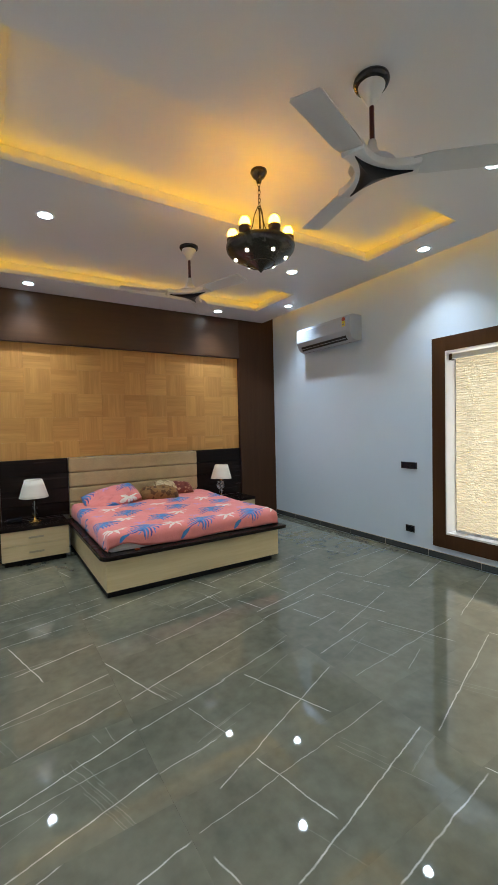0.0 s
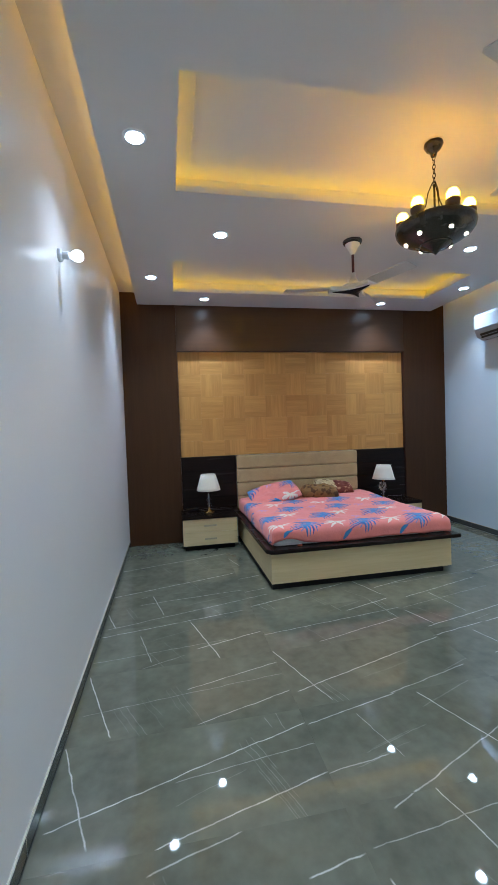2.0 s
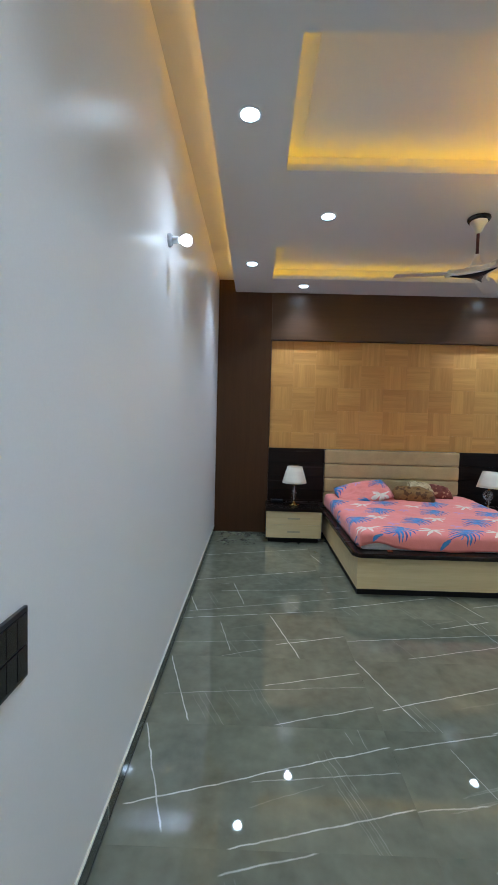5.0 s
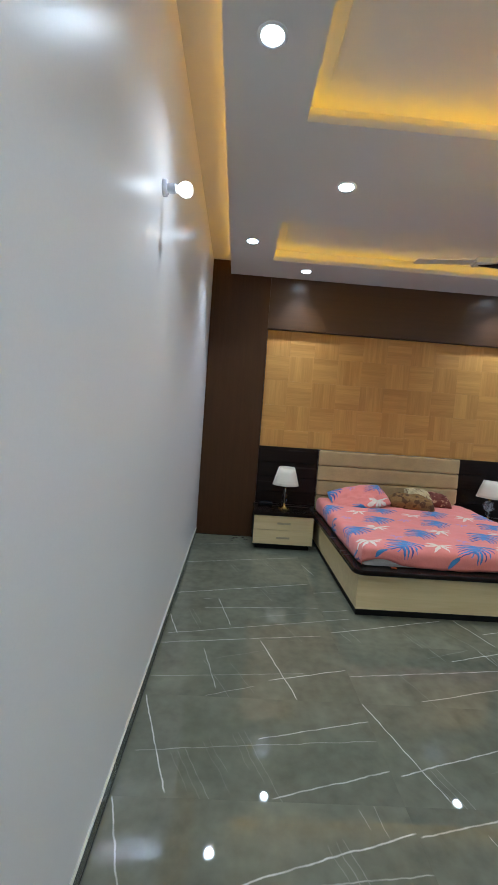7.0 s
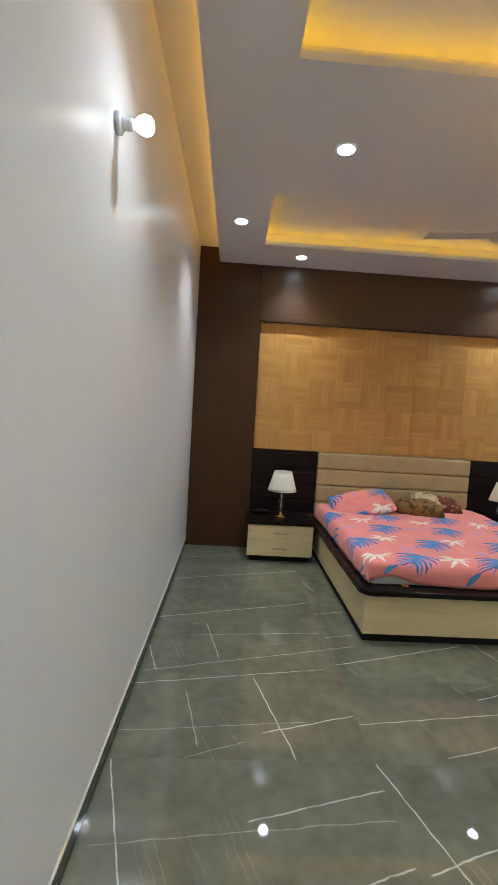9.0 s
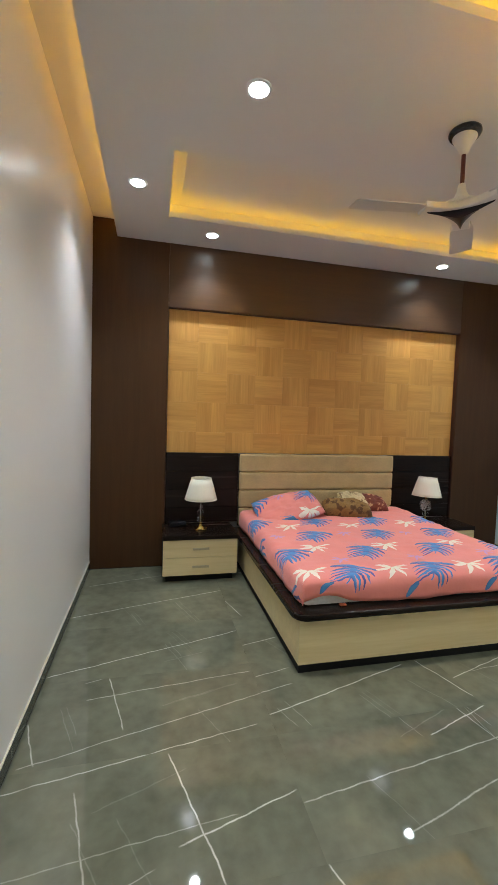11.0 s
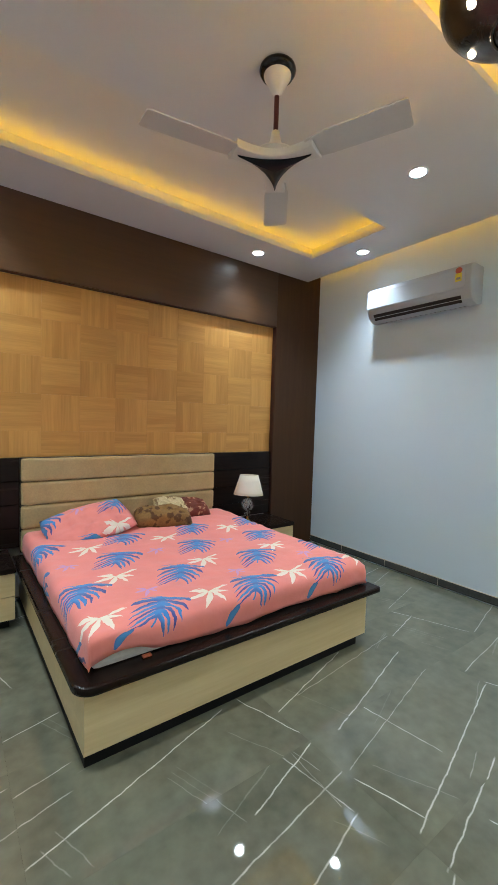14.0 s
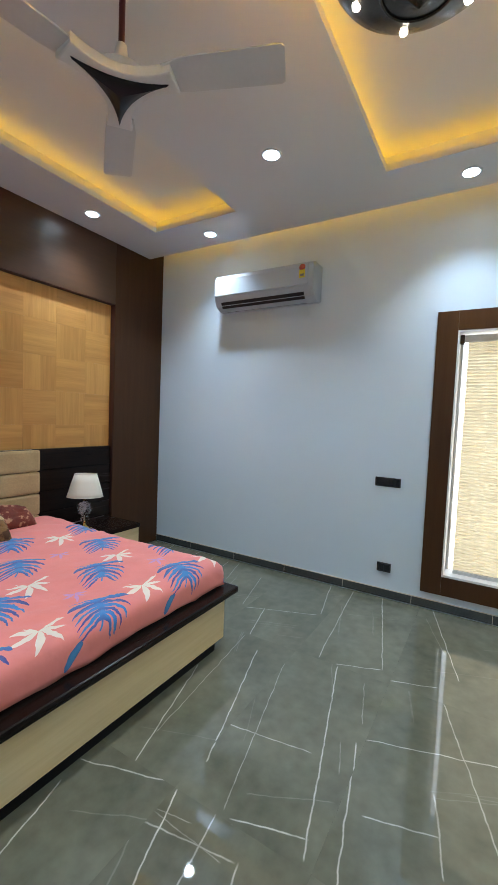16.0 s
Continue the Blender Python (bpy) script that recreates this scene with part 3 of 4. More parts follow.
strip_light(ER - 0.070, ER - 0.055, Y0 + 0.1, YB - 0.05, "amber strip light in the slot beside the wall", G_SLOT)

# brown surround of the bed wall
surround = thing("bed_wall_surround", "dark brown laminate surround framing the bed wall", "wall panel")
part("side_board", box(XL + 0.002, PX0, YB, YW - 0.002, 0.002, ZU - 0.002, 0.002), M_BROWN, surround)
part("side_board", box(PX1, XR - 0.002, YB, YW - 0.002, 0.002, ZU - 0.002, 0.002), M_BROWN, surround)
part("head_board", box(PX0 + 0.001, PX1 - 0.001, YB, YW - 0.002, PZ1, ZU - 0.002, 0.002), M_BROWN_H, surround)
for x in (PX0 + 0.003, PX1 - 0.007):
    part("edge_band", box(x, x + 0.004, YB + 0.002, YB + 0.062, 0.46, PZ1 - 0.004), M_EDGE, surround, "dark red edge band")
part("edge_band", box(PX0 + 0.008, PX1 - 0.008, YB + 0.002, YB + 0.062, PZ1 - 0.006, PZ1 - 0.002), M_EDGE, surround, "dark red edge band")

# skirting
for x0, x1 in ((XL, XL + 0.010), (XR - 0.010, XR)):
    base = thing("baseboard", "dark grey polished tile skirting along the wall", "baseboard")
    tagged(base, kind="structure")
    y = Y0
    while y < YB - 0.01:
        e = min(y + 0.6, YB - 0.002)
        part("skirting_tile", box(x0, x1, y + 0.002, e - 0.002, 0.001, 0.072, 0.0015), M_SKIRT, base)
        part("joint", box(x0 + 0.001, x1 - 0.001, e - 0.0019, e + 0.0019, 0.001, 0.072), M_GROUT, base, "pale grout joint")
        y += 0.6
    part("bead", box(x0 + (0.0 if x0 < 0 else 0.002), x1 - (0.002 if x0 < 0 else 0.0), Y0, YB - 0.003, 0.0725, 0.078), M_GROUT, base, "pale plaster bead")

# window
win = tagged(thing("window_1", "tall window with dark brown frame and cream pleated blind", "window"), kind="structure")
FW = 0.155
for a in ((WY0 - FW, WY0, WZ0 - FW, WZ1 + FW), (WY1, WY1 + FW, WZ0 - FW, WZ1 + FW)):
    part("frame_post", box(XR - 0.022, XR - 0.001, a[0], a[1], a[2], a[3], 0.002), M_BROWN, win)
for a in ((WZ0 - FW, WZ0), (WZ1, WZ1 + FW)):
    part("frame_rail", box(XR - 0.021, XR - 0.001, WY0 + 0.001, WY1 - 0.001, a[0], a[1], 0.002), M_BROWN, win)
for a in ((WY0, WY0 + 0.012), (WY1 - 0.012, WY1)):
    part("reveal_lining", box(XR - 0.020, XR + T, a[0], a[1], WZ0, WZ1), M_REVEAL, win)
part("reveal_head", box(XR - 0.019, XR + T, WY0 + 0.013, WY1 - 0.013, WZ1 - 0.012, WZ1), M_REVEAL, win)
part("window_sill", box(XR - 0.019, XR + T, WY0 + 0.013, WY1 - 0.013, WZ0, WZ0 + 0.018), M_REVEAL, win)
for a in ((WY0 + 0.013, WY0 + 0.033), ((WY0 + WY1) / 2 - 0.025, (WY0 + WY1) / 2 + 0.025), (WY1 - 0.033, WY1 - 0.013)):
    part("sash_stile", box(XR + 0.15, XR + 0.19, a[0], a[1], WZ0 + 0.019, WZ1 - 0.013, 0.003), M_ALU, win)
for a in ((WY0 + 0.034, (WY0 + WY1) / 2 - 0.026), ((WY0 + WY1) / 2 + 0.026, WY1 - 0.034)):
    pane = part("pane", box(XR + 0.165, XR + 0.171, a[0], a[1], WZ0 + 0.02, WZ1 - 0.014), M_PANE, win)
    pane.visible_shadow = False

blind = thing("window_blind", "cream pleated blind lowered over the bright window", "blind")
BY0, BY1, BZ0, BZ1 = WY0 + 0.05, WY1 - 0.075, WZ0 + 0.055, WZ1 - 0.085
part("headrail", box(XR + 0.035, XR + 0.085, BY0 - 0.02, BY1 + 0.03, BZ1, BZ1 + 0.055, 0.006), M_REVEAL, blind, "white headrail")
part("bottom_rail", box(XR + 0.045, XR + 0.075, BY0, BY1, BZ0 - 0.03, BZ0, 0.005), M_ALU, blind, "grey aluminium bottom rail")
count = 74
step = (BZ1 - BZ0) / count
own = bmesh.new()
v = [own.verts.new(p) for p in ((0.006, 0, 0), (-0.006, 0, step / 2), (0.006, 0, step), (0.006, BY1 - BY0, 0), (-0.006, BY1 - BY0, step / 2), (0.006, BY1 - BY0, step))]
own.faces.new((v[0], v[3], v[4], v[1]))
own.faces.new((v[1], v[4], v[5], v[2]))
slat_mesh = bpy.data.meshes.new("slat")
own.to_mesh(slat_mesh)
own.free()
slat_mesh.materials.append(M_SLAT)
for k in range(count):
    s = new("slat", slat_mesh)
    s.location = (XR + 0.06, BY0, BZ0 + k * step)
    s.parent = blind
part("bracket", box(XR + 0.030, XR + 0.090, BY1 + 0.031, BY1 + 0.060, BZ1 - 0.012, BZ1 + 0.058, 0.004), M_CUP, blind, "dark brown end bracket")

setting("backdrop", box(XR + 6.0, XR + 6.2, -6, 10, -3, 2.4), M_OUT, "pale plaster wall seen outside the window", "backdrop")
setting("ground", box(XR + T + 0.01, XR + 60, -40, 40, -3.2, -3.0), M_OUT, "pale ground outside the window", "ground")

# ---- bed wall ----
niche = thing("veneer_panel", "oak veneer squares laid in alternating grain above the headboard", "wall panel")
part("backing", box(PX0 + 0.004, PX1 - 0.004, YB + 0.076, YW - 0.003, PZ0, PZ1 - 0.002), M_CREAM, niche)
COLS, ROWS_N = 11, 5
sw = (PX1 - PX0) / COLS
sh = sw
cut = PZ1 - 0.007 - PZ0 - (ROWS_N - 1) * sh   # height of the lowest row


def square_mesh(w, h):
    b = box(-w / 2 + 0.0002, w / 2 - 0.0002, -0.006, 0.006, -h / 2 + 0.0002, h / 2 - 0.0002)
    bmesh.ops.bevel(b, geom=[e for e in b.edges if abs(e.verts[0].co.y - e.verts[1].co.y) < 1e-6 and e.verts[0].co.y < 0], offset=0.0006, segments=1, affect="EDGES")
    data = bpy.data.meshes.new("veneer_square")
    b.to_mesh(data)
    b.free()
    data.materials.append(M_SQUARE)
    return data


flat_mesh, tall_mesh, flat_cut, tall_cut = square_mesh(sw, sh), square_mesh(sh, sw), square_mesh(sw, cut), square_mesh(cut, sw)
rnd = random.Random(5)
for i in range(COLS):
    for j in range(ROWS_N):
        turned = (i + j + 1) % 2
        zc = PZ0 + cut / 2 if j == 0 else PZ0 + cut + (j - 0.5) * sh
        s = new("veneer_square", (tall_mesh if turned else flat_mesh) if j else (tall_cut if turned else flat_cut))
        s.matrix_basis = pose(PX0 + (i + 0.5) * sw, YB + 0.069 - rnd.uniform(0, 0.0015), zc, 0, 90 if turned else 0, 0)
        s.parent = niche

for x0, x1 in ((PX0 + 0.008, 0.868), (2.702, PX1 - 0.008)):
    dark = thing("side_panel", "glossy espresso slatted panel behind the bedside table", "wall panel", "bedside panels")
    part("backing", box(x0, x1, YB + 0.053, YW - 0.003, 0.44, PZ0 - 0.001), M_TOE, dark)
    for k in range(4):
        z1 = PZ0 - 0.001 - k * 0.192
        part("plank", box(x0, x1, YB + 0.028, YB + 0.052, max(z1 - 0.188, 0.44), z1, 0.003), M_ESPRESSO, dark)

# ---- bed ----
bed = thing("bed", "double bed box in cream laminate with dark rounded ledge", "bed")
BX0, BX1, BYF = 0.858, 2.782, 3.714
part("plinth", box(BX0 + 0.004, BX1 - 0.095, BYF + 0.003, YB - 0.01, 0.0, 0.052), M_TOE, bed, "black recessed plinth")
part("foot_board", box(BX0, BX1, BYF, BYF + 0.02, 0.05, 0.348, 0.0015), M_CREAM, bed)
for x in (BX0, BX1 - 0.02):
    b = box(-0.01, 0.01, BYF + 0.021, YB - 0.012, 0.05, 0.348, 0.0015)
    s = part("side_rail", b, M_CREAM, bed)
    s.location.x = x + 0.01
part("slat_deck", box(BX0 + 0.021, BX1 - 0.021, BYF + 0.021, YB - 0.012, 0.30, 0.346), M_CREAM, bed)
lx0, lx1, ly0, ly1, rad = BX0 - 0.050, BX1 + 0.085, BYF - 0.060, YB - 0.008, 0.09
outline = []
for cx, cy, a0 in ((lx0 + rad, ly0 + rad, 180), (lx1 - 0.02, ly0 + 0.02, 270)):
    r = rad if a0 == 180 else 0.02
    for k in range(9):
        a = radians(a0 + 90 * k / 8)
        outline.append((cx + r * math.cos(a), cy + r * math.sin(a)))
outline += [(lx1, ly1), (lx0, ly1)]
part("ledge", prism(outline, 0.3485, 0.388, 0.012), M_ESPRESSO, bed, "dark espresso ledge with rounded edge")
head = thing("headboard", "beige suede headboard with four padded horizontal channels", "headboard")
part("backing", box(0.874, 2.698, YB + 0.03, YB + 0.052, 0.39, PZ0 - 0.002), M_TOE, head)
for k in range(4):
    z1 = PZ0 - 0.002 - k * 0.194
    part("channel", box(0.872, 2.700, YB - 0.020, YB + 0.029, z1 - 0.192, z1, 0.024), M_SUEDE, head)

mattress = thing("mattress", "thin white mattress on the bed box", "mattress")
part("core", box(0.905, 2.775, 3.770, YB - 0.03, 0.388, 0.505, 0.03), M_TICK, mattress)


def sheet():
    """A fitted cover over the mattress: rounded shoulders, creases, a hem that wavers just above the ledge."""
    bm = bmesh.new()
    layer = bm.loops.layers.uv.new("UVMap")
    x0, x1, y0, y1, top = 0.884, 2.806, 3.750, YB - 0.022, 0.553
    nx, ny, skirt = 64, 60, 10
    rs = 0.055
    arc = rs * math.pi / 2
    drop = 0.105

    def place(u, w):
        # u, w run over the unfolded cloth; negative or past the end hangs down
        def fold(s, lo, hi):
            if s < lo + rs:
                d = lo + rs - s
                if d < arc:
                    return lo + rs - rs * math.sin(d / rs), rs * (1 - math.cos(d / rs))
                return lo, rs + d - arc
            if s > hi - rs:
                d = s - hi + rs
                if d < arc:
                    return hi - rs + rs * math.sin(d / rs), rs * (1 - math.cos(d / rs))
                return hi, rs + d - arc
            return s, 0.0
        x, dx = fold(u, x0, x1)
        y, dy = fold(w, y0, 9e9)
        down = min(max(dx, dy) + 0.25 * min(dx, dy), 0.152)
        n1 = noise.noise(Vector((u * 2.1, w * 2.3, 0.3)))
        n2 = noise.noise(Vector((u * 7.0, w * 5.0, 2.3)))
        n3 = noise.noise(Vector((u * 3.0 + w * 9.0, w * 2.0 - u * 4, 5.0)))
        z = top + 0.014 * n1 + 0.006 * n2 + 0.016 * abs(n3) - down
        z += 0.018 * max(0.0, min(1.0, (w - 4.9) / 0.6))
        hang = max(0.0, min(1.0, down / 0.10))
        x += hang * 0.010 * noise.noise(Vector((0, w * 8.0, z * 4)))
        y -= hang * 0.020 * abs(noise.noise(Vector((u * 7.0, 3, z * 4))))
        z += 0.055 * hang * math.exp(-((u - 1.03) / 0.13) ** 2) * (1.0 if dy > 0 else 0.0)
        corner = max(0.0, 1.0 - (Vector((u, w)) - Vector((x0, y0))).length / 0.16)
        z += 0.035 * corner * hang
        return Vector((x, y, max(z, 0.3915)))

    us = [x0 + rs - arc - drop + (x1 - x0 - 2 * rs + 2 * (arc + drop)) * k / nx for k in range(nx + 1)]
    ws = [y0 + rs - arc - drop + (y1 - y0 - rs + arc + drop) * k / ny for k in range(ny + 1)]
    grid = [[bm.verts.new(place(u, w)) for u in us] for w in ws]
    for j in range(ny):
        for i in range(nx):
            f = bm.faces.new((grid[j][i], grid[j][i + 1], grid[j + 1][i + 1], grid[j + 1][i]))
            f.smooth = True
            for loop, (a, c) in zip(f.loops, ((i, j), (i + 1, j), (i + 1, j + 1), (i, j + 1))):
                loop[layer].uv = (us[a], ws[c])
    return bm


cover = thing("bed_sheet", "coral pink cotton sheet printed with blue palm leaves", "bed sheet")
cloth = part("cloth", sheet(), M_SHEET, cover)
solid = cloth.modifiers.new("thickness", "SOLIDIFY")
solid.thickness, solid.offset = 0.003, 1.0
scrap = thing("folded_cloth", "small orange red cloth tucked under the sheet corner", "cloth")
part("cloth", box(1.135, 1.180, 3.742, 3.768, 0.389, 0.397, 0.003), M_PATCH, scrap)


def cushion(lx, ly, lz, seed, crease=0.012, pinch=0.5, uvs=True):
    """A stuffed pillow: swollen middle, thin seams, dents."""
    bm = bmesh.new()
    layer = bm.loops.layers.uv.new("UVMap")
    n = 22
    sides = []
    for sgn in (1, -1):
        g = []
        for j in range(n + 1):
            row = []
            for i in range(n + 1):
                a, b = 2 * i / n - 1, 2 * j / n - 1
                fat = (max(0.0, 1 - abs(a) ** 2.6) * max(0.0, 1 - abs(b) ** 2.6)) ** pinch
                d = noise.noise(Vector((a * 1.8 + seed, b * 1.8, sgn * 2.0)))
                e = noise.noise(Vector((a * 5 + seed, b * 5, sgn * 3.0)))
                x = a * lx / 2 * (1 - 0.05 * (1 - abs(b)) * 0) * (1 - 0.06 * b * b)
                y = b * ly / 2 * (1 - 0.06 * a * a)
                z = sgn * lz / 2 * fat * (1 + 0.25 * d) + crease * fat * e
                row.append(bm.verts.new((x, y, z)))
            g.append(row)
        for j in range(n):
            for i in range(n):
                f = bm.faces.new((g[j][i], g[j][i + 1], g[j + 1][i + 1], g[j + 1][i]) if sgn > 0 else (g[j][i], g[j + 1][i], g[j + 1][i + 1], g[j][i + 1]))
                f.smooth = True
                for loop in f.loops:
                    loop[layer].uv = (loop.vert.co.x + seed, loop.vert.co.y + seed * 2)
        sides.append(g)
    bmesh.ops.remove_doubles(bm, verts=bm.verts[:], dist=0.0008)
    return bm


pillow = thing("pillow", "coral floral pillow lying against the headboard", "pillow", at=pose(1.345, 5.43, 0.640, 24, -11, 4))
part("case", cushion(0.70, 0.44, 0.150, 2.28, 0.03), M_SHEET, pillow)
brown = thing("cushion", "brown furry bolster cushion lying on the bed", "cushion", at=pose(1.975, 5.36, 0.630, 14, 4, -12))
part("cover", cushion(0.52, 0.26, 0.20, 4.1, 0.02, 0.4), M_FUR, brown)
cream = thing("soft_throw", "cream spotted furry throw bunched on the bed", "throw", at=pose(2.110, 5.49, 0.685, 40, 6, 8))
part("cover", cushion(0.34, 0.22, 0.14, 7.7, 0.03, 0.4), M_FURL, cream)
red = thing("cushion", "maroon patterned furry cushion against the headboard", "cushion", at=pose(2.37, 5.545, 0.650, 28, 6, 4))
part("cover", cushion(0.36, 0.26, 0.13, 9.2, 0.025, 0.45), M_FURR, red)


# ---- bedside tables ----
def nightstand(x0, x1, label):
    ns = thing("nightstand", label, "nightstand", "bedside tables")
    yf = 5.207
    part("plinth", box(x0 + 0.03, x1 - 0.03, yf + 0.05, YB - 0.004, 0.0, 0.066), M_TOE, ns)
    part("carcass", box(x0 + 0.004, x1 - 0.004, yf + 0.021, YB - 0.004, 0.066, 0.404), M_TOE, ns)
    for z0, z1 in ((0.068, 0.2345), (0.2375, 0.404)):
        d = part("drawer", box(x0, x1, yf, yf + 0.02, z0, z1, 0.0015), M_CREAM, ns, "cream laminate drawer front")
        zc = z1 - 0.085
        hb = box((x0 + x1) / 2 - 0.078, (x0 + x1) / 2 + 0.078, yf - 0.018, yf - 0.010, zc - 0.011, zc + 0.011, 0.003)
        for hx in ((x0 + x1) / 2 - 0.06, (x0 + x1) / 2 + 0.05):
            box(hx, hx + 0.01, yf - 0.012, yf + 0.001, zc - 0.006, zc + 0.006, bm=hb)
        part("handle", hb, M_HANDLE, d, "brushed champagne metal handle")
    part("top", box(x0 - 0.004, x1 + 0.004, yf - 0.012, YB - 0.004, 0.405, 0.445, 0.003), M_ESPRESSO, ns, "glossy espresso top")
    return ns


nightstand(0.078, 0.776, "cream bedside table with dark top, two drawers")
nightstand(2.872, 3.448, "cream bedside table partly hidden behind the bed")


def table_lamp(at, label, wrapped=False):
    lamp = thing("table_lamp", label, "lamp", "bedside lamps", at=at)
    star = [(0.062 * (1 + 0.16 * math.cos(5 * a)) * math.cos(a), 0.062 * (1 + 0.16 * math.cos(5 * a)) * math.sin(a)) for a in [2 * math.pi * k / 40 for k in range(40)]]
    b = prism(star, 0.0, 0.014, 0.004)
    lathe([(0.048, 0.013), (0.040, 0.022), (0.022, 0.034), (0.012, 0.048), (0.010, 0.062), (0.014, 0.068), (0.0, 0.070)], 24, bm=b)
    part("base", b, M_GOLD, lamp, "polished brass star base")
    for zc, r in ((0.102, 0.036), (0.170, 0.034), (0.224, 0.022)):
        prof = [(0.0, zc - r)] + [(r * math.sin(math.pi * k / 6), zc - r * math.cos(math.pi * k / 6)) for k in range(1, 6)] + [(0.0, zc + r)]
        part("crystal_ball", lathe(prof, 10, smooth=False), M_CRYSTAL, lamp, "faceted clear crystal ball")
    part("stem", lathe([(0.0, 0.066), (0.004, 0.066), (0.004, 0.30), (0.0, 0.30)], 12), M_ALU, lamp)
    part("socket", lathe([(0.0, 0.255), (0.016, 0.255), (0.018, 0.30), (0.012, 0.34), (0.0, 0.34)], 16), M_GOLD, lamp)
    seg = 72
    prof = [(0.156, 0.300), (0.149, 0.330), (0.118, 0.440), (0.096, 0.508)]
    own = bmesh.new()
    rings = []
    for r, z in prof:
        rings.append([own.verts.new(((r + (0.0012 if k % 2 else 0)) * math.cos(2 * math.pi * k / seg), (r + (0.0012 if k % 2 else 0)) * math.sin(2 * math.pi * k / seg), z)) for k in range(seg)])
    for a, c in zip(rings, rings[1:]):
        for k in range(seg):
            own.faces.new((a[k], a[(k + 1) % seg], c[(k + 1) % seg], c[k])).smooth = True
    shade = part("shade", own, M_SHADE, lamp, "white pleated tapered shade")
    shade.modifiers.new("thickness", "SOLIDIFY").thickness = 0.003
    for r, z in ((0.157, 0.300), (0.097, 0.508)):
        part("rim", tube([(r * math.cos(2 * math.pi * k / 40), r * math.sin(2 * math.pi * k / 40), z) for k in range(41)], 0.0028, 6), M_SHADE, lamp)
    if wrapped:
        film = cushion(0.15, 0.13, 0.10, 3.3, 0.03, 0.4)
        f = part("wrapping", film, M_WRAP, lamp, "crumpled clear plastic wrapping")
        f.matrix_basis = pose(-0.055, -0.01, 0.20, 80, 10, 20)
    return lamp


table_lamp(pose(0.440, 5.420, 0.446, 0, 0, 12), "unlit table lamp, white shade, crystal stem, brass base")
table_lamp(pose(2.975, 5.420, 0.446, 0, 4, 40), "unlit table lamp with tilted white shade and plastic wrapping", True)
box_ = thing("set_top_box", "small glossy black device on the bedside table", "device", at=pose(0.225, 5.555, 0.446, 0, 0, 6))
part("case", box(-0.085, 0.085, -0.05, 0.05, 0.004, 0.055, 0.014), M_BLACK, box_)
part("foot", box(-0.06, 0.06, -0.03, 0.03, 0.0, 0.005), M_TOE, box_)


# ---- fittings on the walls ----
def wall_plate(at, w, h, rows, cols, label, name="switch_plate"):
    p = thing(name, label, "switch", at=at)
    part("plate", box(-w / 2, w / 2, -0.010, 0.0, -h / 2, h / 2, 0.003), M_PLATE, p)
    mw, mh = (w - 0.02) / cols, (h - 0.02) / rows
    for r in range(rows):
        for c in range(cols):
            x, z = -w / 2 + 0.01 + c * mw, -h / 2 + 0.01 + r * mh
            part("rocker", box(x + 0.001, x + mw - 0.001, -0.014, -0.009, z + 0.002, z + mh - 0.002, 0.0015), M_BLACK, p)
    return p


RIGHT, LEFT = -90, 90
wall_plate(pose(XR, 2.999, 1.020, 0, 0, RIGHT), 0.215, 0.080, 1, 8, "black modular switch plate on the white wall")
wall_plate(pose(XR, 2.990, 0.268, 0, 0, RIGHT), 0.118, 0.080, 1, 2, "black socket plate low on the white wall", "socket_plate")
wall_plate(pose(XL, 0.872, 1.014, 0, 0, LEFT), 0.262, 0.168, 2, 6, "large black two row switch plate on the wall")

bulb = thing("wall_bulb_lamp", "bare white bulb in a white wall holder, lit", "lamp", at=pose(XL, 2.490, 2.563, 0, 90, 0))
part("rose", lathe([(0.0, 0.0), (0.036, 0.0), (0.036, 0.016), (0.028, 0.022), (0.0, 0.022)], 28), M_WHITE, bulb)
part("holder", lathe([(0.020, 0.020), (0.022, 0.05), (0.019, 0.062), (0.0, 0.062)], 24), M_WHITE, bulb)
part("bulb", lathe([(0.013, 0.060), (0.016, 0.068), (0.028, 0.084), (0.034, 0.102), (0.030, 0.122), (0.017, 0.134), (0.0, 0.137)], 24), G_BULB, bulb, "glowing white bulb")

# air conditioner: profile in (out from the wall, height), drawn along the wall
ac = thing("air_conditioner", "white split air conditioner on the wall, flap closed", "air conditioner")
AC_DROP, AC_LEAN = 0.008, -0.004
AY0, AY1 = 3.700, 4.765
prof = [(0.0, 2.622), (0.050, 2.604), (0.120, 2.604), (0.185, 2.638), (0.222, 2.715), (0.226, 2.760), (0.222, 2.900), (0.205, 2.930), (0.160, 2.942), (0.0, 2.942)]


def along_wall(profile, y0, y1, bevel=0.0):
    own = bmesh.new()
    a = [own.verts.new((XR - 0.001 - d, y0, z + AC_DROP + AC_LEAN * (y0 - 4.23))) for d, z in profile]
    b = [own.verts.new((XR - 0.001 - d, y1, z + AC_DROP + AC_LEAN * (y1 - 4.23))) for d, z in profile]
    own.faces.new(a)
    own.faces.new(b)
    for k in range(len(profile)):
        j = (k + 1) % len(profile)
        own.faces.new((a[k], a[j], b[j], b[k]))
    bmesh.ops.recalc_face_normals(own, faces=own.faces[:])
    if bevel:
        bmesh.ops.bevel(own, geom=own.edges[:], offset=bevel, segments=2, affect="EDGES", clamp_overlap=True)
    return own


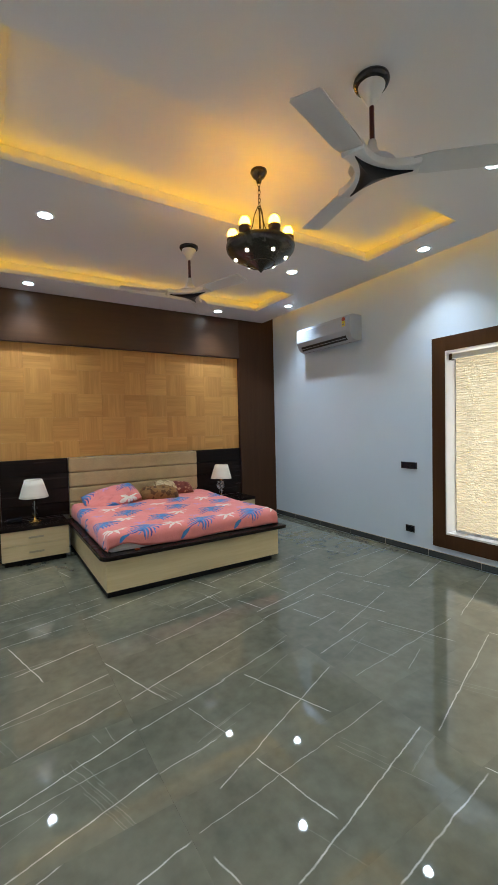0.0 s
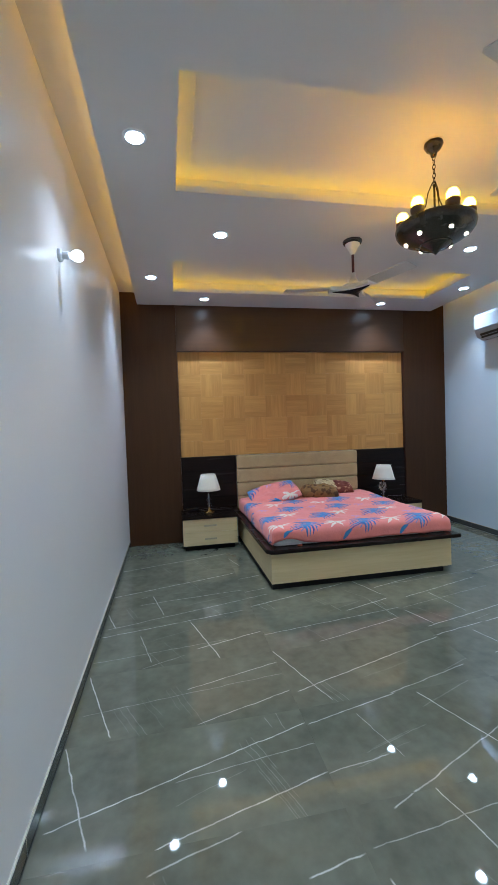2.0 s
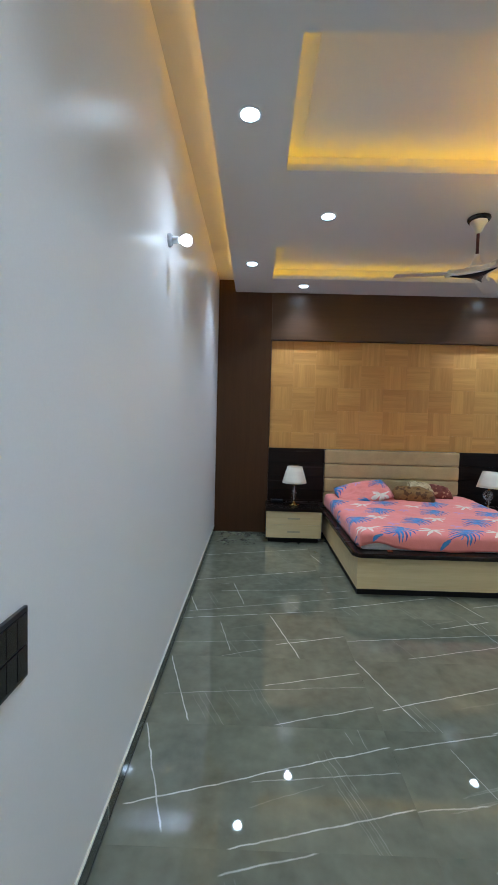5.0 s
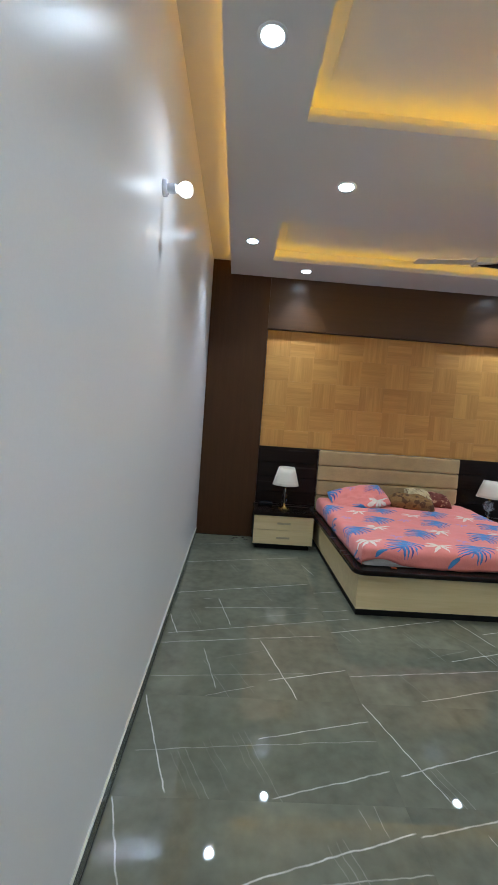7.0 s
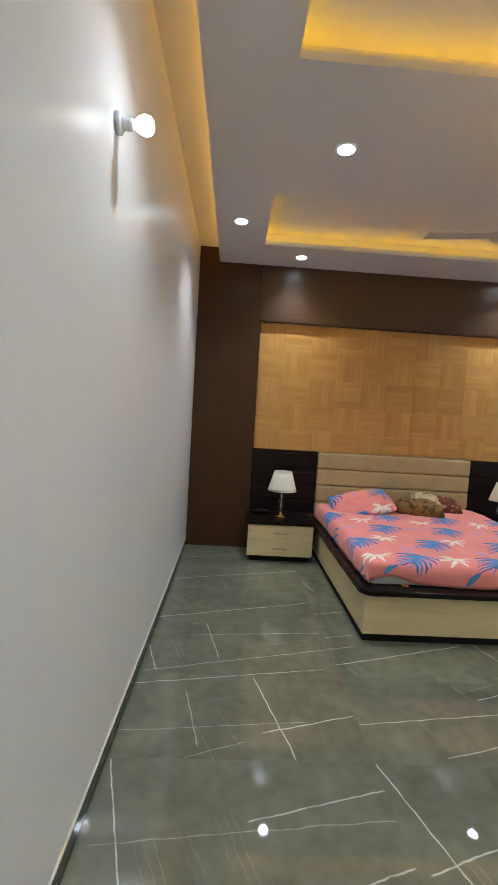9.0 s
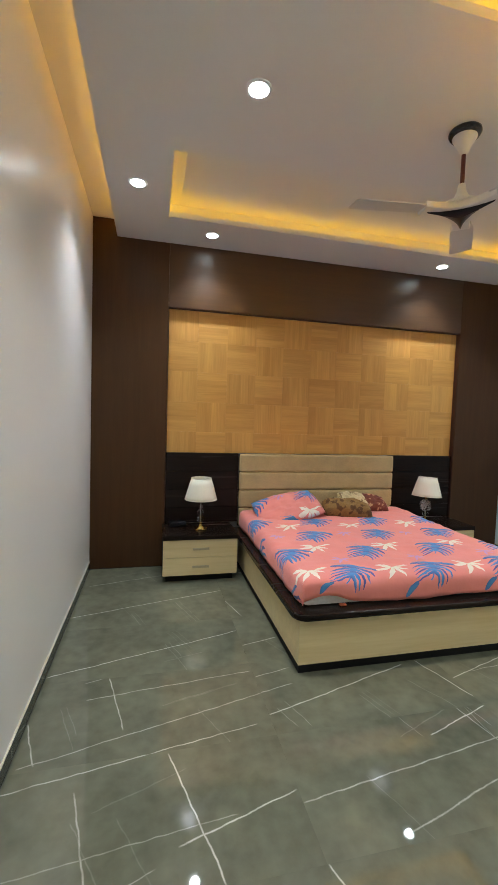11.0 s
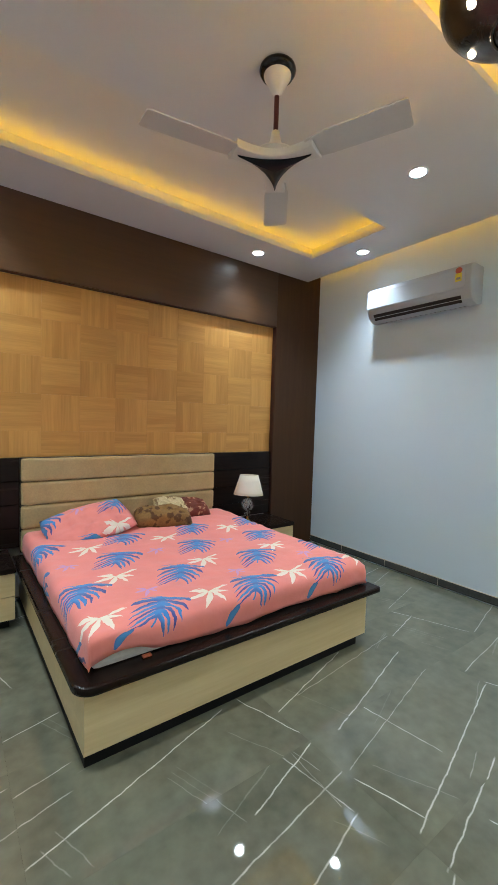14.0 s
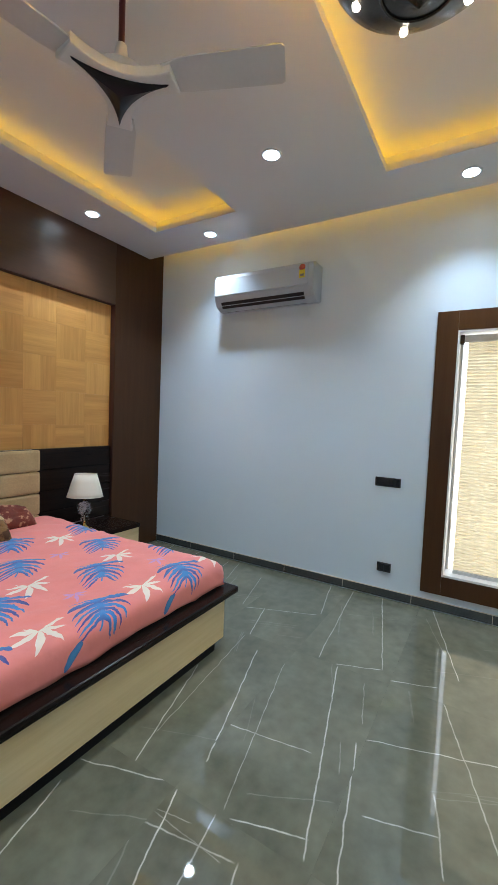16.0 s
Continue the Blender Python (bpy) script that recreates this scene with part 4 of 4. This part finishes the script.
part("body", along_wall(prof, AY0, AY1, 0.004), M_AC, ac)
part("front_cover", along_wall([(0.2235, 2.725), (0.2320, 2.735), (0.2315, 2.890), (0.214, 2.928), (0.205, 2.931)], AY0 + 0.045, AY1 - 0.006, 0.002), M_AC, ac)
part("air_slot", along_wall([(0.166, 2.621), (0.201, 2.676), (0.206, 2.673), (0.171, 2.618)], AY0 + 0.09, AY1 - 0.07), M_DARKSLOT, ac, "dark air outlet slot")
part("flap", along_wall([(0.060, 2.603), (0.116, 2.603), (0.136, 2.612), (0.138, 2.609), (0.118, 2.5995), (0.060, 2.5995)], AY0 + 0.08, AY1 - 0.06), M_AC, ac)
part("display_line", along_wall([(0.100, 2.599), (0.106, 2.599), (0.106, 2.598), (0.100, 2.598)], AY0 + 0.08, AY1 - 0.06), M_DARKSLOT, ac)
part("energy_label", box(XR - 0.2345, XR - 0.2332, AY0 + 0.075, AY0 + 0.130, 2.800, 2.870), M_YELLOW, ac, "yellow energy sticker")
part("label_bars", box(XR - 0.2355, XR - 0.2346, AY0 + 0.085, AY0 + 0.120, 2.815, 2.835), M_BAR, ac)
disc = lathe([(0.0, 0.0), (0.030, 0.0), (0.030, 0.0012), (0.0, 0.0012)], 24)
st = part("round_label", disc, M_REDSTK, ac, "round red and yellow sticker")
st.matrix_basis = pose(XR - 0.2330, AY0 + 0.102, 2.893, 0, -90, 0) @ Matrix.Diagonal((0.9, 1, 1, 1))


# ---- lights in the ceiling ----
def downlight_parts(d):
    part("trim_ring", lathe([(0.052, 0.0), (0.052, -0.004), (0.066, -0.007), (0.070, -0.004), (0.070, 0.0)], 36), M_WHITE, d, "white trim ring")
    part("lens", lathe([(0.0, -0.0045), (0.0525, -0.0045), (0.0525, -0.001), (0.0, -0.001)], 28), G_DOWN, d, "glowing cool white lens")


SPOTS = [(-0.174, 2.481), (-0.176, 4.680), (3.766, 2.485), (3.766, 4.680), (2.984, 3.610), (0.469, 3.609), (0.477, 5.384), (2.984, 5.386),
         (2.968, 1.404), (0.470, 1.404), (-0.174, 0.290), (3.766, 0.290), (0.470, -0.500), (2.968, -0.500)]
beam = bpy.data.lights.new("downlight_beam", "SPOT")
beam.energy, beam.color, beam.shadow_soft_size = BEAM, (0.70, 0.835, 1.0), 0.035
beam.spot_size, beam.spot_blend = radians(112), 1.0
first = None
for x, y in SPOTS:
    if first is None:
        first = thing("downlight", "round cool white recessed downlight, lit", "downlight", "ceiling downlights", at=pose(x, y, ZC))
        downlight_parts(first)
    else:
        copy_thing(first, pose(x, y, ZC))
    new("downlight_beam", beam).location = (x, y, ZC - 0.012)


def fan_parts(f):
    """Three-blade ceiling fan, hung from z = 0; blades lie at 0, 120 and 240 degrees."""
    part("canopy_ring", lathe([(0.0, -0.001), (0.088, -0.001), (0.090, -0.012), (0.080, -0.030), (0.060, -0.034), (0.0, -0.034)], 36), M_BLACK, f, "black canopy ring")
    part("canopy", lathe([(0.070, -0.012), (0.066, -0.040), (0.045, -0.075), (0.026, -0.115), (0.018, -0.130), (0.0, -0.130)], 32), M_FANW, f)
    part("rod", lathe([(0.0125, -0.12), (0.0125, -0.3280)], 14), M_ROD, f, "dark red down rod")
    part("motor_cone", lathe([(0.0, -0.2980), (0.020, -0.2980), (0.026, -0.3380), (0.052, -0.3930), (0.105, -0.4130), (0.120, -0.4300), (0.0, -0.4300)], 32), M_FANW, f)
    def star(tip, half, waist, n=14):
        """Three blunt arms joined by hollow curves."""
        out = []
        for k in range(3):
            a, c = radians(120 * k), radians(120 * (k + 1))
            p = Vector((tip * math.cos(a) - half * math.sin(a), tip * math.sin(a) + half * math.cos(a)))
            q = Vector((tip * math.cos(c) + half * math.sin(c), tip * math.sin(c) - half * math.cos(c)))
            m = Vector((math.cos((a + c) / 2), math.sin((a + c) / 2))) * waist
            out += [tuple(p * (1 - s) ** 2 + m * 2 * s * (1 - s) + q * s * s) for s in [t / n for t in range(n + 1)]]
        return out

    part("hub", prism(star(0.228, 0.056, 0.016), -0.4660, -0.4260, 0.008), M_FANW, f, "white three-armed hub")
    own = bmesh.new()
    outer = star(0.200, 0.0015, 0.026)
    n = len(outer)
    rim = [own.verts.new((x, y, -0.4665)) for x, y in outer]
    low = [own.verts.new((x * 0.97, y * 0.97, -0.4730)) for x, y in outer]
    mid = [own.verts.new((x * 0.5, y * 0.5, -0.4840)) for x, y in outer]
    tip = own.verts.new((0, 0, -0.4900))
    for k in range(n):
        j = (k + 1) % n
        own.faces.new((rim[k], rim[j], low[j], low[k]))
        own.faces.new((low[k], low[j], mid[j], mid[k])).smooth = True
        own.faces.new((mid[k], mid[j], tip)).smooth = True
    bmesh.ops.recalc_face_normals(own, faces=own.faces[:])
    part("centre_cap", own, M_CAP, f, "black triangular centre cap")
    for k in range(3):
        shape = [(0.19, -0.058), (0.28, -0.074), (0.640, -0.072), (0.652, -0.062), (0.642, 0.066), (0.628, 0.074), (0.28, 0.062), (0.19, 0.050)]
        b = part("blade", prism(shape, -0.003, 0.003, 0.001), M_BLADE, f, "greyish white blade")
        b.matrix_basis = pose(0, 0, 0, 0, 0, 120 * k) @ pose(0, 0, -0.4440, -8, 0, 0)


FAN_1_TURN, FAN_2_TURN = 49.5, 77.5
fan = thing("ceiling_fan", "white three-blade ceiling fan at rest, black cap", "ceiling fan", "ceiling fans", at=pose(1.706, 3.583, ZC, 0, 0, FAN_1_TURN))
fan_parts(fan)
copy_thing(fan, pose(1.719, 1.377, ZC, 0, 0, FAN_2_TURN))

# chandelier
CX, CY = 1.785, 2.492
ch = thing("chandelier", "dark bronze disc chandelier with six lit glass lamps", "chandelier", at=pose(CX, CY, 0, 0, 0, 24.5))
part("canopy", lathe([(0.0, ZU - 0.001), (0.060, ZU - 0.001), (0.062, ZU - 0.015), (0.045, ZU - 0.045), (0.022, ZU - 0.062), (0.018, ZU - 0.085), (0.0, ZU - 0.085)], 32), M_IRON, ch)
z = ZU - 0.08
k = 0
while z > 3.16:
    ring = [((0.010 * math.cos(t)) if k % 2 else 0, (0.010 * math.cos(t)) if not k % 2 else 0, z - 0.018 + 0.018 * math.sin(t)) for t in [2 * math.pi * s / 12 for s in range(13)]]
    part("chain_link", tube(ring, 0.0028, 6), M_IRON, ch)
    z -= 0.029
    k += 1
for s in range(3):
    a = 2 * math.pi * s / 3
    pts = [(0.0 + 0.01 * math.cos(a), 0.01 * math.sin(a), 3.165), (0.04 * math.cos(a), 0.04 * math.sin(a), 3.10), (0.055 * math.cos(a), 0.055 * math.sin(a), 3.02), (0.13 * math.cos(a), 0.13 * math.sin(a), 2.884)]
    part("stay", tube(pts, 0.004, 6), M_IRON, ch)
part("stem", lathe([(0.007, 3.15), (0.007, 2.88)], 10), M_IRON, ch)
part("disc", lathe([(0.0, 2.885), (0.242, 2.885), (0.254, 2.877), (0.257, 2.858), (0.251, 2.834), (0.235, 2.812), (0.200, 2.787), (0.150, 2.760), (0.100, 2.738), (0.058, 2.720), (0.030, 2.704), (0.012, 2.686), (0.0, 2.674)], 64), M_IRON, ch, "dark bronze dished disc")
part("under_ring", tube([(0.105 * math.cos(2 * math.pi * s / 48), 0.105 * math.sin(2 * math.pi * s / 48), 2.738) for s in range(49)], 0.005, 6), M_IRON, ch)
for s in range(6):
    a = 2 * math.pi * s / 6
    x, y = 0.206 * math.cos(a), 0.206 * math.sin(a)
    holder = part("cup", lathe([(0.0, 2.884), (0.024, 2.884), (0.042, 2.902), (0.045, 2.928), (0.042, 2.938), (0.0, 2.938)], 24, (x, y)), M_CUP, ch, "brown turned cup")
    part("chimney", lathe([(0.034, 2.939), (0.040, 2.958), (0.038, 2.980), (0.030, 2.996), (0.015, 3.004), (0.0, 3.006), (0.0, 3.003), (0.015, 3.001), (0.028, 2.993), (0.035, 2.978), (0.037, 2.958), (0.031, 2.939)], 20, (x, y)), M_CHIMNEY, holder, "pale amber glass dome").visible_shadow = False
    part("bulb", lathe([(0.0, 2.939), (0.012, 2.941), (0.020, 2.956), (0.020, 2.970), (0.010, 2.984), (0.0, 2.987)], 16, (x, y)), G_CANDLE, holder, "glowing warm bulb")
    x, y = 0.185 * math.cos(a), 0.185 * math.sin(a)
    part("spot", lathe([(0.0, 2.7725), (0.011, 2.772), (0.014, 2.790), (0.0, 2.790)], 16, (x, y)), G_SPOT, ch, "small glowing downward spot")

# ---- floor tiles, 1.2 by 0.6 m ----
# veins of the tiles, by column and row: x0, y0, x1, y1, strength in the tile's own metres
VEINS = {}
VEINS[0] = {}
VEINS[0][4] = [(0.05, 0.177, 0.687, 0.342, 0.6)]
VEINS[0][3] = [(0, 0.193, 1.2, 0.515, 0.8)]
VEINS[0][2] = [(0, 0.067, 1.196, 0.404, 1)]
VEINS[0][1] = [(0.588, 0, 1.122, 0.088, 0.8), (0.029, 0.022, 1.2, 0.311, 0.6), (0.361, 0.6, 0.462, 0.171, 0.8), (0.256, 0.426, 1.192, 0.523, 0.6), (0.227, 0.572, 0.327, 0.6, 0.5), (0.001, 0.293, 0.097, 0.024, 0.8)]
VEINS[0][0] = [(0.695, 0.16, 1.195, 0.299, 1), (0.674, 0.588, 0.848, 0.003, 1), (0.001, 0.503, 0.588, 0.6, 0.8), (0.334, 0.008, 0.614, 0.103, 0.5), (0, 0.151, 0.931, 0.243, 0.4), (0.292, 0.46, 0.39, 0.067, 0.6)]
VEINS[0][-1] = [(0.653, 0.014, 1.2, 0.167, 0.7), (0.041, 0.227, 1.2, 0.339, 0.35), (0.012, 0.593, 0.212, 0.021, 1), (0.611, 0.317, 1.2, 0.468, 0.8)]
VEINS[0][-2] = [(0.456, 0, 1.2, 0.182, 0.8), (0.028, 0.158, 1.197, 0.494, 1), (0.535, 0.278, 1.2, 0.35, 0.45), (0.006, 0.6, 0.204, 0.055, 1), (1.001, 0.582, 1.026, 0.501, 0.25), (1.067, 0.6, 1.088, 0.471, 0.25)]
VEINS[0][-3] = [(0.976, 0.389, 1.2, 0.422, 0.9), (0.427, 0.515, 0.781, 0.6, 0.7)]
VEINS[1] = {}
VEINS[1][3] = [(0.003, 0.297, 0.085, 0.011, 0.7)]
VEINS[1][2] = [(0, 0.205, 0.262, 0.269, 0.8)]
VEINS[1][1] = [(1.077, 0.439, 1.2, 0.056, 0.9), (0.052, 0.18, 0.124, 0.029, 0.25), (0.112, 0.223, 0.197, 0.018, 0.25), (0, 0.311, 0.209, 0.363, 0.6), (0, 0.137, 0.968, 0.416, 0.9), (0.004, 0.457, 0.235, 0.513, 0.6)]
VEINS[1][0] = [(0.362, 0.038, 1.099, 0.226, 0.7), (0.006, 0.236, 1.2, 0.391, 0.7), (1.03, 0.6, 1.091, 0.236, 0.6), (0.759, 0.452, 1.2, 0.587, 1), (1.091, 0.6, 1.12, 0.448, 0.4), (0.668, 0.6, 0.714, 0.446, 0.25), (1.065, 0.275, 1.079, 0.6, 0.3), (1.199, 0.318, 1.2, 0.313, 0.8)]
VEINS[1][-1] = [(1.181, 0.51, 1.2, 0.514, 0.9), (0.007, 0.6, 0.206, 0.023, 1), (0.042, 0.146, 1.197, 0.491, 0.9), (0.543, 0, 1.141, 0.15, 0.6)]
VEINS[1][-2] = [(0.004, 0.169, 0.31, 0.209, 0.6), (0.284, 0.494, 0.375, 0.176, 0.5), (0.31, 0, 1.182, 0.337, 0.7), (0.011, 0.477, 0.653, 0.617, 0.7), (0.696, 0.577, 0.901, 0.034, 1)]
VEINS[1][-3] = [(0.039, 0.326, 0.077, 0.188, 0.9), (0.032, 0.429, 1.2, 0.538, 0.5), (0.406, 0.6, 0.507, 0.183, 0.8), (0.232, 0.085, 1.2, 0.299, 0.9), (0.191, 0.554, 0.31, 0.6, 0.7)]
VEINS[1][-4] = [(0.512, 0.499, 1.196, 0.569, 0.8)]
VEINS[2] = {}
VEINS[2][1] = [(0.003, 0.232, 0.716, 0.44, 0.9), (0.29, 0, 1.068, 0.218, 0.8), (0.178, 0.273, 1.181, 0.38, 0.5)]
VEINS[2][0] = [(0.013, 0.338, 0.106, 0.053, 1), (0.169, 0.566, 0.29, 0.6, 0.8), (0.434, 0.049, 0.623, 0.098, 0.3), (0.49, 0, 0.656, 0.036, 0.9), (0.415, 0.607, 0.476, 0.193, 0.6), (0.031, 0.377, 1.179, 0.636, 0.5), (0.025, 0.041, 1.2, 0.312, 0.9), (0.787, 0.046, 1.127, 0.124, 0.4)]
VEINS[2][-1] = [(0, 0.514, 0.489, 0.606, 0.9), (0.305, 0.508, 0.379, 0.242, 0.8), (0.229, 0.214, 0.568, 0.284, 0.7), (0.7, 0.6, 0.878, 0.035, 0.8), (0.357, 0.03, 1.2, 0.307, 0.6)]
VEINS[2][-2] = [(0.042, 0.175, 1.2, 0.272, 0.5), (0.366, 0.039, 0.624, 0.143, 0.5), (0.338, 0.494, 0.409, 0.168, 0.4), (0.036, 0.483, 0.623, 0.594, 0.6), (0.712, 0.578, 0.902, 0.059, 0.7)]
VEINS[2][-3] = [(0.046, 0.234, 1.184, 0.58, 0.9)]
VEINS[3] = {}
VEINS[3][2] = [(0.371, 0.045, 0.956, 0.196, 0.5), (0.731, 0.452, 1.16, 0.571, 0.5)]
VEINS[3][1] = [(0.001, 0.356, 0.425, 0.465, 0.8), (0.348, 0.6, 0.555, 0.069, 0.6), (0.59, 0.048, 1.2, 0.18, 0.6)]
VEINS[3][0] = [(0.014, 0.329, 0.119, 0.065, 0.8), (0.119, 0.065, 1.2, 0.313, 0.7), (0.016, 0.448, 1.172, 0.564, 0.6)]
VEINS[3][-1] = [(0.036, 0.6, 0.128, 0.349, 0.8), (0.271, 0.252, 1.2, 0.501, 0.8)]
VEINS[3][-2] = [(0.1, 0.257, 1.2, 0.587, 0.6)]
known = [VEINS[c][r] for c in VEINS for r in VEINS[c]]
tile = box(0.0001, 1.1999, 0.0001, 0.5999, -0.0098, 0.0)
tile_mesh = bpy.data.meshes.new("tile")
tile.to_mesh(tile_mesh)
tile.free()
tile_mesh.materials.append(M_SKIRT)
rnd = random.Random(11)
made = {}
for c in range(4):
    for r in range(-6, 5):
        veins = VEINS[c].get(r) or rnd.choice(known)
        key = known.index(veins)
        if key not in made:
            made[key] = marble("grey_marble_tile", veins, key)
        t = new("tile", tile_mesh)
        t.location = (-0.612 + 1.2 * c, 2.670 + 0.6 * r, 0)
        t.material_slots[0].link = "OBJECT"
        t.material_slots[0].material = made[key]
        t.parent = floor
part("tile", box(XL + 0.001, XR - 0.001, 5.6701, 5.720, -0.0098, -0.0003), M_SKIRT, floor)
